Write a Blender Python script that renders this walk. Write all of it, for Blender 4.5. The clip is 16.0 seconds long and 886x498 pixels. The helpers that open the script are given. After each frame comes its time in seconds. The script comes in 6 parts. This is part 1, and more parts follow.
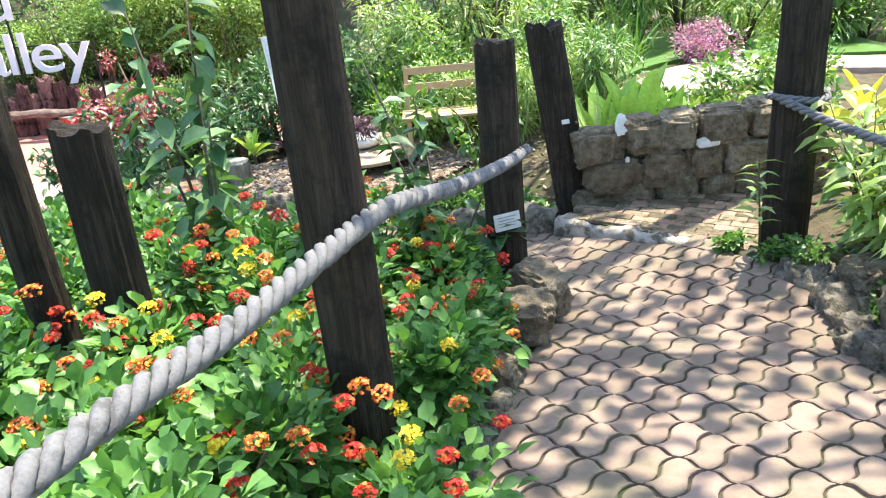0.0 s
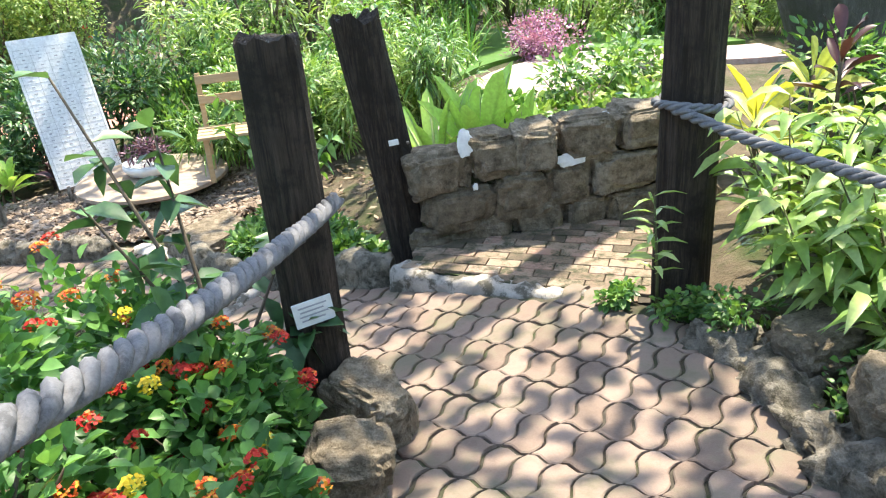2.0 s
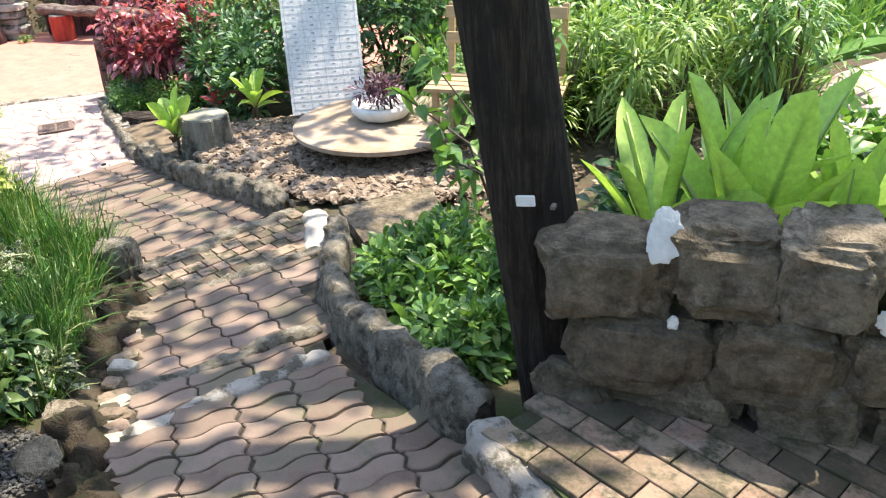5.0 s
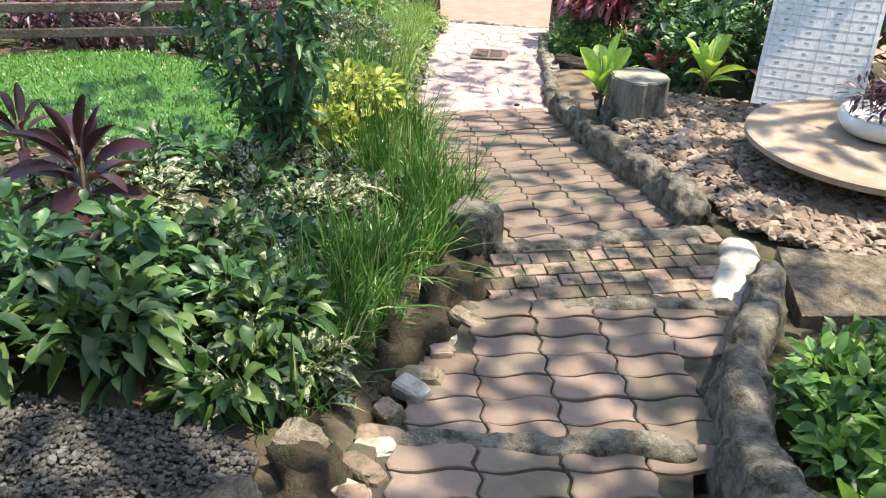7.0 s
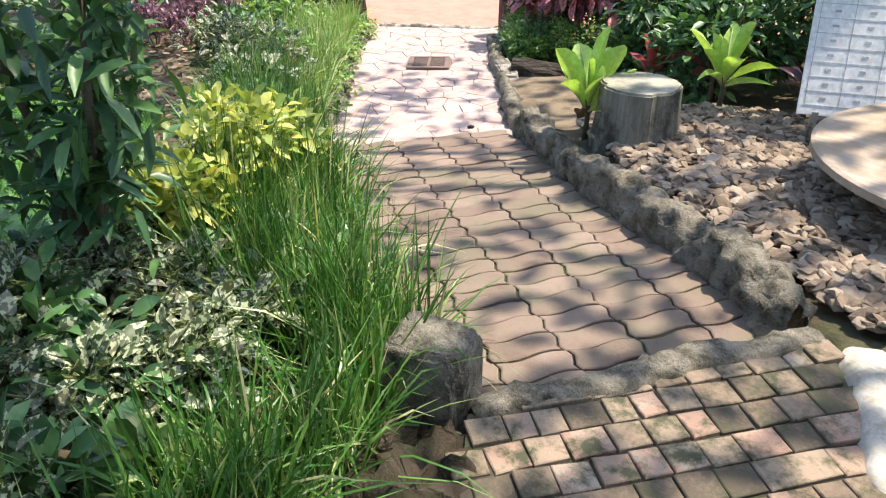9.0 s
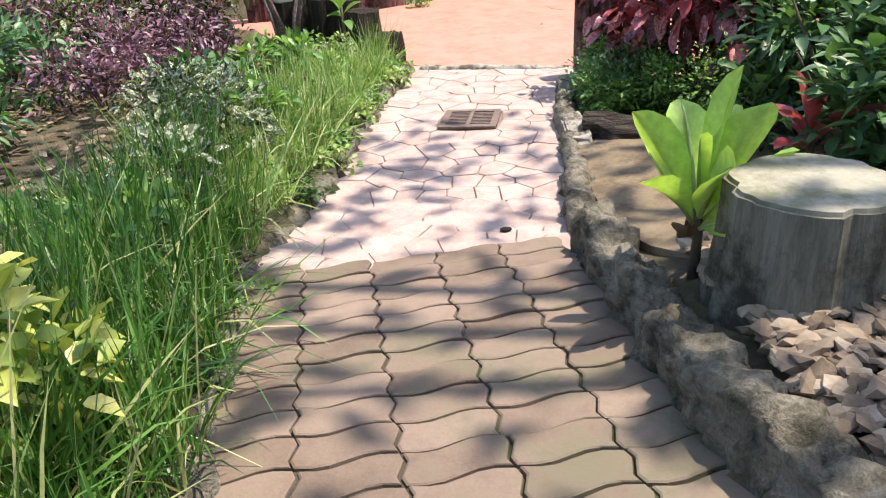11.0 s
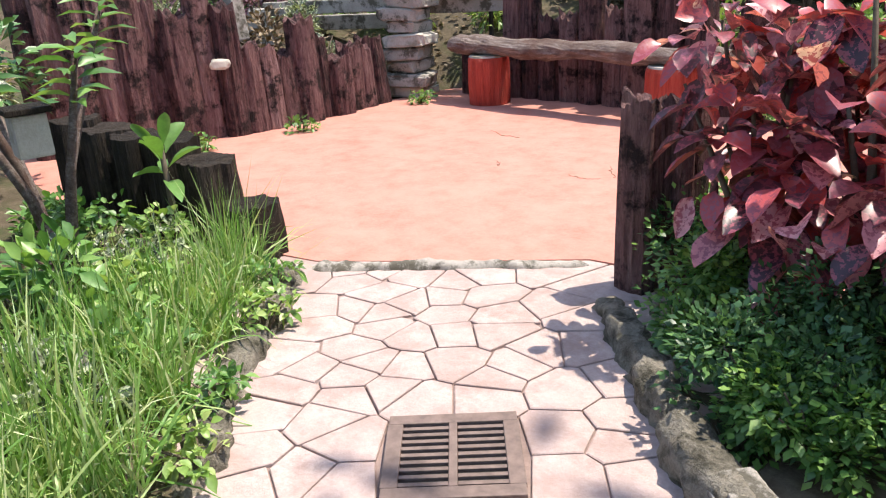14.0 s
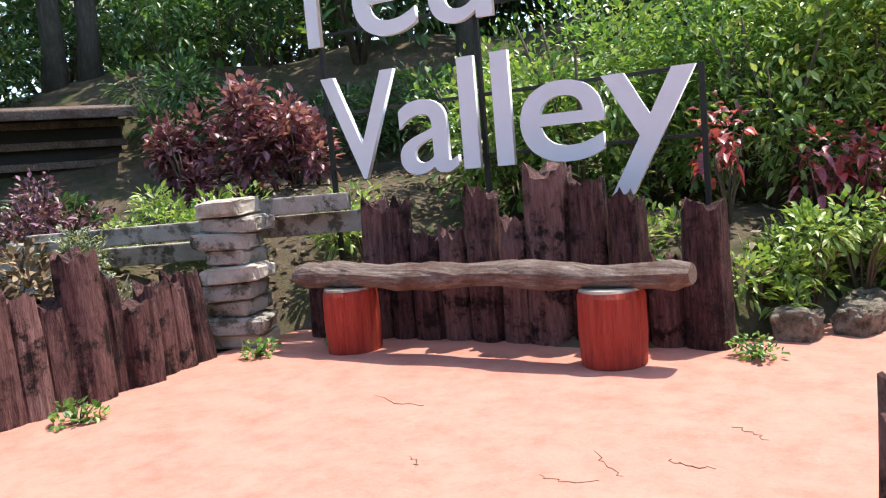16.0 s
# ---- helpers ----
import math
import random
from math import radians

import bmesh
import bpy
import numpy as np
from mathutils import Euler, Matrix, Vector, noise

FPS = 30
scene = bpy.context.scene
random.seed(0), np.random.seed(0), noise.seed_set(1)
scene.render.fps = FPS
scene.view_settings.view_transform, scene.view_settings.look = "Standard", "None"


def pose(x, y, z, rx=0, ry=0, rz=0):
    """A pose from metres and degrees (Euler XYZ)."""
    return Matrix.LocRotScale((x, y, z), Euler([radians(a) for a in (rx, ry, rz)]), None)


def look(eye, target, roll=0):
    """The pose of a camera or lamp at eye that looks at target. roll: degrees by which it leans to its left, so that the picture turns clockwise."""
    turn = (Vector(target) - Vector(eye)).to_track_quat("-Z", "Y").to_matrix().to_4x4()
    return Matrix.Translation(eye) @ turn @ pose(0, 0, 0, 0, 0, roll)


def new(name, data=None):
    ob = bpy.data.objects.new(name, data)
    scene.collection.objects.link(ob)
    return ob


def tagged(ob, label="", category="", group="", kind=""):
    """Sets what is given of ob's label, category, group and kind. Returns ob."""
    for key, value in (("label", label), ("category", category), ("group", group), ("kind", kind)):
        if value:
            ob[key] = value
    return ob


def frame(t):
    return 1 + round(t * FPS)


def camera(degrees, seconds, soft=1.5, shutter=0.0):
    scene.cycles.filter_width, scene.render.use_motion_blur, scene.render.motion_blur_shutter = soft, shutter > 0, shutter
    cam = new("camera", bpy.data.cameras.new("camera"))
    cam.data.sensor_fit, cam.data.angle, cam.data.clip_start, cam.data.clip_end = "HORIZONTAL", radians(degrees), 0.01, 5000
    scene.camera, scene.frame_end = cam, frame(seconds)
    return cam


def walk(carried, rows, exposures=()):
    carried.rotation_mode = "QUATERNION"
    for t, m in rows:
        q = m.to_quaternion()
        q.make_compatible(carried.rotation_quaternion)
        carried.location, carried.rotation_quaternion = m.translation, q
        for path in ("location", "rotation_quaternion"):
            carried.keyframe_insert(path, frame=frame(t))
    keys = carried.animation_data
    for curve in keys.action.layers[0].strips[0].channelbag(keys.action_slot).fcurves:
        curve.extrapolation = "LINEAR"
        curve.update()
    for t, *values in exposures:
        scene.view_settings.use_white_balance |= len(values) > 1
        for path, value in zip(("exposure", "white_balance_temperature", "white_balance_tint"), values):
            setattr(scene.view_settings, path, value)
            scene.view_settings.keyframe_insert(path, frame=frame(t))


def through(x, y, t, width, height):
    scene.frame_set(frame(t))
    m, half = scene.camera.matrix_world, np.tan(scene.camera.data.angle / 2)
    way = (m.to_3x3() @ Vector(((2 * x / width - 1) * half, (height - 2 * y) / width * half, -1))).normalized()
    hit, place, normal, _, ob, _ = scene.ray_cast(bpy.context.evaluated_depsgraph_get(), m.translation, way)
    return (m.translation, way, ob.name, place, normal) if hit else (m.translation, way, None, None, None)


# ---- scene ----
cam = camera(59.8, 16.0, soft=1.15)
PATH = [
    (0, (0.946, 1.403, 3.365), (0.699, 3.224, 2.577), -5.0),
    (0.5, (0.872, 1.804, 3.256), (0.736, 3.637, 2.467), -3.9),
    (1, (0.784, 2.128, 3.204), (0.752, 3.963, 2.407), -3.9),
    (1.5, (0.888, 2.473, 3.174), (0.965, 4.3, 2.365), -4.0),
    (2, (1.058, 2.895, 3.114), (1.21, 4.713, 2.296), -4.3),
    (2.5, (1.356, 3.272, 3.079), (1.543, 5.079, 2.242), -3.8),
    (3, (1.523, 3.689, 3.004), (1.694, 5.493, 2.158), -2.7),
    (3.2, (1.605, 3.845, 2.975), (1.753, 5.646, 2.116), -2.2),
    (5.3, (1.858, 5.501, 2.755), (0.968, 7.02, 1.804), -1.9),
    (5.5, (1.766, 5.614, 2.708), (0.794, 7.074, 1.748), -1.2),
    (6, (1.565, 5.872, 2.605), (0.404, 7.181, 1.635), 0.5),
    (6.5, (1.337, 6.11, 2.54), (0.001, 7.232, 1.563), 1.2),
    (7, (0.971, 6.345, 2.405), (-0.482, 7.291, 1.408), 1.2),
    (7.5, (0.623, 6.562, 2.279), (-0.839, 7.499, 1.288), 3.0),
    (8, (0.228, 6.774, 2.108), (-1.271, 7.747, 1.209), 1.6),
    (8.5, (-0.136, 7.02, 2.043), (-1.567, 8.055, 1.105), 0.5),
    (8.7, (-0.24, 7.105, 2.013), (-1.622, 8.171, 1.035), -0.2),
    (10.8, (-1.569, 8.774, 1.565), (-3.094, 9.709, 0.671), -4.3),
    (11, (-1.779, 8.857, 1.509), (-3.351, 9.713, 0.617), -4.6),
    (11.5, (-2.202, 9.108, 1.416), (-3.879, 9.81, 0.581), -3.7),
    (12, (-2.783, 9.388, 1.34), (-4.523, 10.065, 0.622), -1.8),
    (12.5, (-3.29, 9.563, 1.366), (-4.982, 10.397, 0.7), -2.6),
    (13, (-3.804, 9.795, 1.351), (-5.391, 10.8, 0.665), -2.9),
    (13.5, (-4.17, 10.068, 1.347), (-5.672, 11.18, 0.634), -3.7),
    (14, (-4.557, 10.318, 1.263), (-6.026, 11.479, 0.561), -3.4),
    (14.5, (-5.052, 10.601, 1.208), (-6.502, 11.816, 0.56), -3.7),
    (15, (-5.547, 10.938, 1.186), (-6.977, 12.228, 0.645), -5.4),
    (15.5, (-5.875, 11.087, 1.16), (-7.209, 12.528, 0.776), -4.6),
    (16, (-6.193, 11.342, 1.145), (-7.378, 12.942, 0.951), -5.0),
]
walk(cam, [(t, look(eye, target, roll)) for t, eye, target, roll in PATH],
     [(0, 2.25, 7100, 6), (3.2, 2.25, 7200, 8), (5.5, 1.85, 7200, 9), (8.7, 1.7, 7100, 9), (11, 1.5, 7100, 10), (12.5, 1.4, 7000, 10), (14.5, 1.45, 6800, 11), (16, 1.45, 6900, 11)])

# ---- light ----
SUN = Vector((0.24, 0.52, 1.5)).normalized()
world = bpy.data.worlds.new("world")
scene.world = world
world.use_nodes = True
wn = world.node_tree
sky = wn.nodes.new("ShaderNodeTexSky")
sky.sky_type, sky.sun_disc = "NISHITA", False
sky.sun_elevation = math.asin(SUN.z)
sky.sun_rotation = math.atan2(SUN.x, SUN.y)
wn.links.new(sky.outputs[0], wn.nodes["Background"].inputs[0])
wn.nodes["Background"].inputs[1].default_value = 0.15
sun = new("sun", bpy.data.lights.new("sun", "SUN"))
sun.data.energy, sun.data.angle, sun.data.color = 2.8, radians(0.6), (1.0, 0.94, 0.84)
sun.matrix_world = look(SUN * 40, (0, 0, 0))

# ---- materials ----


def nodes_of(name):
    m = bpy.data.materials.new(name)
    m.use_nodes = True
    nt = m.node_tree
    return m, nt, nt.nodes["Principled BSDF"]


def node(nt, kind, **values):
    n = nt.nodes.new(kind)
    for k, v in values.items():
        n.inputs[k.replace("_", " ")].default_value = v
    return n


def ramp(nt, fac, stops):
    r = nt.nodes.new("ShaderNodeValToRGB")
    while len(r.color_ramp.elements) < len(stops):
        r.color_ramp.elements.new(0.5)
    for e, (p, c) in zip(r.color_ramp.elements, stops):
        e.position, e.color = p, (*c, 1)
    nt.links.new(fac, r.inputs[0])
    return r.outputs[0]


def mix(nt, fac, a, b, blend="MIX"):
    m = nt.nodes.new("ShaderNodeMix")
    m.data_type, m.blend_type = "RGBA", blend
    for s, v in ((m.inputs[0], fac), (m.inputs[6], a), (m.inputs[7], b)):
        if isinstance(v, (int, float)):
            s.default_value = v
        elif isinstance(v, tuple):
            s.default_value = (*v, 1)
        else:
            nt.links.new(v, s)
    return m.outputs[2]


def texco(nt, stretch=(1, 1, 1)):
    t, m = nt.nodes.new("ShaderNodeTexCoord"), nt.nodes.new("ShaderNodeMapping")
    m.inputs["Scale"].default_value = stretch
    nt.links.new(t.outputs["Object"], m.inputs[0])
    return m.outputs[0]


def worldco(nt, stretch=(1, 1, 1)):
    t, m = nt.nodes.new("ShaderNodeNewGeometry"), nt.nodes.new("ShaderNodeMapping")
    m.inputs["Scale"].default_value = stretch
    nt.links.new(t.outputs["Position"], m.inputs[0])
    return m.outputs[0]


def noise_of(nt, co, scale, detail=6, rough=0.6):
    n = node(nt, "ShaderNodeTexNoise", Scale=scale, Detail=detail, Roughness=rough)
    nt.links.new(co, n.inputs["Vector"])
    return n.outputs["Fac"]


def bump(nt, bsdf, height, strength=0.4, distance=0.01):
    b = node(nt, "ShaderNodeBump", Strength=strength, Distance=distance)
    nt.links.new(height, b.inputs["Height"])
    nt.links.new(b.outputs[0], bsdf.inputs["Normal"])


def rough_stuff(name, stops, scale=8, fine=60, rough=0.85, stain=None, stain_scale=2.0, relief=0.5, dist=0.012, stretch=(1, 1, 1), per_object=0.0, per_island=0.0, stain_at=(0.48, 0.62)):
    """A dull mineral or wooden surface: grain, mottling, stains, and some difference from piece to piece."""
    m, nt, b = nodes_of(name)
    co = worldco(nt, stretch) if stretch == (1, 1, 1) else texco(nt, stretch)
    n1, n2 = noise_of(nt, co, scale, 9, 0.68), noise_of(nt, co, fine, 4, 0.7)
    both = node(nt, "ShaderNodeMath")
    both.operation = "MULTIPLY_ADD"
    nt.links.new(n2, both.inputs[0])
    both.inputs[1].default_value = 0.45
    nt.links.new(n1, both.inputs[2])
    shifted = both.outputs[0]
    for amount, kind, sock in ((per_object, "ShaderNodeObjectInfo", "Random"), (per_island, "ShaderNodeNewGeometry", "Random Per Island")):
        if amount:
            src, add = nt.nodes.new(kind), node(nt, "ShaderNodeMath")
            add.operation = "MULTIPLY_ADD"
            nt.links.new(src.outputs[sock], add.inputs[0])
            add.inputs[1].default_value = amount
            nt.links.new(shifted, add.inputs[2])
            shifted = add.outputs[0]
    sub = node(nt, "ShaderNodeMath")
    sub.operation = "SUBTRACT"
    nt.links.new(shifted, sub.inputs[0])
    sub.inputs[1].default_value = 0.22 + (per_object + per_island) / 2
    col = ramp(nt, sub.outputs[0], stops)
    if stain:
        s = noise_of(nt, worldco(nt), stain_scale, 10, 0.72)
        col = mix(nt, ramp(nt, s, ((stain_at[0], (0, 0, 0)), (stain_at[1], (1, 1, 1)))), col, stain)
    nt.links.new(col, b.inputs["Base Color"])
    b.inputs["Roughness"].default_value = rough
    b.inputs["Specular IOR Level"].default_value = 0.3
    bump(nt, b, shifted, relief, dist)
    return m


def leaf_stuff(name, stops, through=0.42, rough=0.42, patch=None, gloss=0.4):
    """Leaves: a colour for each leaf, mottled, letting some light through."""
    m, nt, b = nodes_of(name)
    g = nt.nodes.new("ShaderNodeNewGeometry")
    col = ramp(nt, g.outputs["Random Per Island"], stops)
    n = noise_of(nt, worldco(nt), 35, 3)
    col = mix(nt, 0.45, col, ramp(nt, n, ((0.3, (0.35, 0.35, 0.35)), (0.7, (1, 1, 1)))), "MULTIPLY")
    if patch:
        p = noise_of(nt, worldco(nt), 60, 2)
        col = mix(nt, ramp(nt, p, ((0.5, (0, 0, 0)), (0.56, (1, 1, 1)))), col, patch)
    nt.links.new(mix(nt, 1.0, col, (0.8, 0.8, 0.8) if name != "board_sheet" else (0.9, 0.9, 0.9), "MULTIPLY"), b.inputs["Base Color"])
    b.inputs["Roughness"].default_value = rough
    b.inputs["Specular IOR Level"].default_value = gloss
    bump(nt, b, n, 0.15, 0.004)
    k = min(1.2 * through, 0.55)
    t = nt.nodes.new("ShaderNodeBsdfTranslucent")
    nt.links.new(mix(nt, 1.0, col, (k, k, 0.55 * k) if name != "board_sheet" else (0.25, 0.25, 0.25), "MULTIPLY"), t.inputs[0])
    mx = nt.nodes.new("ShaderNodeAddShader")
    nt.links.new(b.outputs[0], mx.inputs[0])
    nt.links.new(t.outputs[0], mx.inputs[1])
    nt.links.new(mx.outputs[0], nt.nodes["Material Output"].inputs[0])
    return m


def plain(name, col, rough=0.5, metal=0.0, vary=0.25, scale=14, relief=0.1):
    m, nt, b = nodes_of(name)
    n = noise_of(nt, worldco(nt), scale)
    dark = tuple(c * (1 - vary) for c in col)
    nt.links.new(ramp(nt, n, ((0.35, dark), (0.65, col))), b.inputs["Base Color"])
    b.inputs["Roughness"].default_value, b.inputs["Metallic"].default_value = rough, metal
    bump(nt, b, n, relief, 0.004)
    return m


PAVER = rough_stuff("paver", ((0.12, (0.111, 0.078, 0.061)), (0.45, (0.191, 0.138, 0.109)), (0.75, (0.255, 0.189, 0.153)), (1, (0.281, 0.200, 0.170))), 6, 120, 0.8, (0.15, 0.13, 0.09), 3.0, 0.6, 0.006, per_object=0.42, per_island=0.42)
BED = rough_stuff("joint_bed", ((0.2, (0.03, 0.026, 0.02)), (0.8, (0.1, 0.085, 0.065))), 20, 90, 0.95, (0.04, 0.055, 0.02), 3)
BRICK = rough_stuff("step_brick", ((0.05, (0.09, 0.072, 0.052)), (0.3, (0.2, 0.145, 0.105)), (0.55, (0.29, 0.225, 0.165)), (0.8, (0.31, 0.19, 0.145)), (1, (0.33, 0.28, 0.225))), 5, 70, 0.85, (0.06, 0.062, 0.035), 11, 0.9, 0.01, per_object=0.9, stain_at=(0.47, 0.62))
FLAG = rough_stuff("flagstone", ((0.1, (0.3, 0.21, 0.19)), (0.5, (0.43, 0.33, 0.305)), (0.9, (0.53, 0.44, 0.41))), 7, 90, 0.8, (0.34, 0.245, 0.22), 5, 0.9, 0.01, per_object=0.16)
GROUT = rough_stuff("grout", ((0.2, (0.18, 0.125, 0.11)), (0.8, (0.32, 0.235, 0.21))), 15, 80, 0.9)
PLAZA = rough_stuff("plaza_concrete", ((0.1, (0.31, 0.115, 0.085)), (0.4, (0.43, 0.168, 0.128)), (0.7, (0.5, 0.235, 0.188)), (1, (0.59, 0.345, 0.285))), 5.5, 60, 0.75, (0.5, 0.245, 0.195), 3.4, 0.6, 0.006, stain_at=(0.4, 0.7))
CONCRETE = rough_stuff("old_concrete", ((0.15, (0.2, 0.185, 0.16)), (0.5, (0.34, 0.31, 0.275)), (0.9, (0.48, 0.45, 0.4))), 9, 90, 0.9, (0.1, 0.09, 0.07), 6, 0.6, 0.015, stain_at=(0.5, 0.58))
KERB = rough_stuff("mossy_kerb", ((0.15, (0.06, 0.055, 0.042)), (0.4, (0.2, 0.178, 0.14)), (0.65, (0.36, 0.32, 0.26)), (0.95, (0.54, 0.5, 0.43))), 12, 110, 0.95, (0.055, 0.05, 0.034), 13, 1.0, 0.035, stain_at=(0.45, 0.64))
ROCK = rough_stuff("grey_rock", ((0.1, (0.09, 0.07, 0.046)), (0.45, (0.235, 0.188, 0.13)), (0.75, (0.41, 0.345, 0.26)), (1, (0.68, 0.58, 0.44))), 12, 90, 0.92, (0.075, 0.06, 0.04), 16, 1.0, 0.04, per_object=0.3, stain_at=(0.44, 0.68))
PALE = rough_stuff("pale_stone", ((0.2, (0.34, 0.3, 0.25)), (0.6, (0.5, 0.46, 0.4)), (1, (0.62, 0.58, 0.52))), 8, 70, 0.85, (0.24, 0.22, 0.17), 6, 0.5, 0.012)
WHITE = plain("whitewash", (0.78, 0.77, 0.74), 0.7, 0, 0.15, 30, 0.2)
SOIL = rough_stuff("soil", ((0.1, (0.035, 0.027, 0.018)), (0.5, (0.1, 0.078, 0.052)), (0.9, (0.19, 0.155, 0.11))), 7, 50, 0.97, (0.045, 0.06, 0.02), 1.4, 0.9, 0.03)
SAND = rough_stuff("dry_soil", ((0.1, (0.108, 0.079, 0.054)), (0.5, (0.187, 0.144, 0.097)), (0.9, (0.259, 0.205, 0.144))), 5, 40, 0.95, (0.11, 0.08, 0.055), 7, 0.6, 0.015)
CHIP = rough_stuff("stone_chips", ((0.1, (0.085, 0.064, 0.047)), (0.45, (0.21, 0.155, 0.115)), (0.75, (0.3, 0.24, 0.185)), (1, (0.42, 0.35, 0.29))), 9, 50, 0.9, per_island=0.6)
GRAVEL = rough_stuff("grey_gravel", ((0.1, (0.036, 0.034, 0.029)), (0.6, (0.096, 0.090, 0.081)), (1, (0.180, 0.174, 0.159))), 9, 50, 0.9, per_island=0.6)
POST = rough_stuff("dark_timber", ((0.2, (0.008, 0.005, 0.005)), (0.45, (0.036, 0.026, 0.019)), (0.72, (0.11, 0.08, 0.06)), (1, (0.24, 0.19, 0.15))), 6, 34, 0.85, (0.028, 0.021, 0.015), 5, 1.0, 0.05, (9, 9, 0.5), per_object=0.15)
SLEEPER = rough_stuff("red_brown_timber", ((0.2, (0.022, 0.009, 0.01)), (0.42, (0.14, 0.062, 0.062)), (0.7, (0.31, 0.165, 0.155)), (1, (0.5, 0.36, 0.335))), 4, 22, 0.8, (0.025, 0.012, 0.012), 6, 1.0, 0.06, (9, 9, 1.3), per_object=0.35, stain_at=(0.5, 0.6))
GREYLOG = rough_stuff("grey_timber", ((0.2, (0.04, 0.026, 0.022)), (0.5, (0.19, 0.14, 0.12)), (0.85, (0.46, 0.4, 0.365))), 6, 30, 0.8, (0.12, 0.07, 0.055), 3, 1.0, 0.02, (0.6, 9, 9))
STUMPSIDE = rough_stuff("stump_bark", ((0.15, (0.05, 0.045, 0.036)), (0.5, (0.2, 0.19, 0.155)), (0.9, (0.38, 0.37, 0.31))), 4, 40, 0.9, (0.05, 0.045, 0.035), 4, 0.8, 0.015, (7, 7, 0.7))
CUTWOOD = rough_stuff("cut_wood", ((0.15, (0.17, 0.155, 0.12)), (0.5, (0.3, 0.28, 0.225)), (0.9, (0.42, 0.4, 0.33))), 6, 70, 0.85, (0.16, 0.16, 0.1), 5, 0.5, 0.008)
SPOOL = rough_stuff("table_wood", ((0.15, (0.2, 0.145, 0.105)), (0.5, (0.35, 0.28, 0.22)), (0.9, (0.5, 0.43, 0.36))), 4, 60, 0.7, (0.3, 0.22, 0.15), 5, 0.4, 0.006, (1.2, 9, 9))
BENCHWOOD = rough_stuff("bench_wood", ((0.15, (0.38, 0.24, 0.12)), (0.9, (0.6, 0.44, 0.26))), 4, 60, 0.6, None, 5, 0.3, 0.004, (1.2, 9, 9))
BARK = rough_stuff("bark", ((0.1, (0.030, 0.027, 0.023)), (0.5, (0.096, 0.087, 0.075)), (0.9, (0.198, 0.186, 0.168))), 5, 50, 0.95, (0.07, 0.07, 0.05), 3, 1.0, 0.03, (4, 4, 0.8))
ROPE = rough_stuff("rope_fibre", ((0.15, (0.07, 0.07, 0.075)), (0.5, (0.18, 0.18, 0.19)), (0.9, (0.34, 0.34, 0.35))), 14, 160, 0.9, (0.09, 0.09, 0.095), 14, 0.6, 0.006)
REDLEG = rough_stuff("red_paint", ((0.2, (0.260, 0.026, 0.019)), (0.5, (0.598, 0.078, 0.052)), (0.9, (0.728, 0.169, 0.117))), 5, 24, 0.5, None, 2, 1.0, 0.05, (9, 9, 0.6))
DRIFT = rough_stuff("dark_driftwood", ((0.2, (0.012, 0.009, 0.007)), (0.5, (0.06, 0.045, 0.036)), (0.9, (0.24, 0.21, 0.18))), 6, 30, 0.85, None, 3, 1.0, 0.03, (0.6, 9, 9))
EARTH = rough_stuff("packed_earth", ((0.1, (0.027, 0.020, 0.013)), (0.5, (0.066, 0.050, 0.034)), (0.9, (0.120, 0.096, 0.069))), 11, 90, 0.97, (0.05, 0.055, 0.025), 6, 1.0, 0.03)
SIGNWHITE = plain("sign_paint", (0.8, 0.8, 0.86), 0.85, 0, 0.03, 6, 0.0)
BLACKSTEEL = plain("black_steel", (0.015, 0.015, 0.016), 0.5, 0.3)
IRON = plain("rusty_iron", (0.21, 0.15, 0.13), 0.7, 0.2, 0.35, 30, 0.3)
DARK = plain("drain_dark", (0.01, 0.009, 0.008), 0.9)
INK = plain("board_ink", (0.4, 0.4, 0.42), 0.6)
BOWL = plain("bowl_glaze", (0.74, 0.74, 0.72), 0.35, 0, 0.2, 6, 0.05)
STEM = rough_stuff("green_stem", ((0.2, (0.05, 0.06, 0.025)), (0.8, (0.15, 0.15, 0.07))), 10, 60, 0.8)
TWIG = rough_stuff("woody_stem", ((0.2, (0.05, 0.038, 0.026)), (0.8, (0.17, 0.135, 0.1))), 10, 60, 0.85)
RIB = plain("leaf_midrib", (0.42, 0.5, 0.22), 0.5, 0, 0.15)
ROOF = plain("dark_roof", (0.03, 0.026, 0.024), 0.8)

BOARD = leaf_stuff("board_sheet", ((0.0, (0.8, 0.8, 0.8)), (1.0, (0.82, 0.82, 0.82))), 0.5, 0.5)
L_LANTANA = leaf_stuff("lantana_leaf", ((0.1, (0.05, 0.14, 0.036)), (0.5, (0.088, 0.228, 0.054)), (0.9, (0.18, 0.36, 0.1))), gloss=0.28)
L_DARK = leaf_stuff("dark_leaf", ((0.1, (0.037, 0.098, 0.043)), (0.5, (0.067, 0.166, 0.061)), (0.9, (0.136, 0.274, 0.091))), 0.25)
L_MID = leaf_stuff("green_leaf", ((0.1, (0.052, 0.139, 0.037)), (0.5, (0.111, 0.241, 0.055)), (0.9, (0.222, 0.370, 0.093))))
L_LIGHT = leaf_stuff("light_leaf", ((0.1, (0.131, 0.246, 0.051)), (0.5, (0.232, 0.362, 0.087)), (0.9, (0.377, 0.478, 0.174))))
L_YELLOW = leaf_stuff("yellow_leaf", ((0.1, (0.2, 0.29, 0.06)), (0.5, (0.36, 0.42, 0.1)), (0.9, (0.56, 0.55, 0.17))))
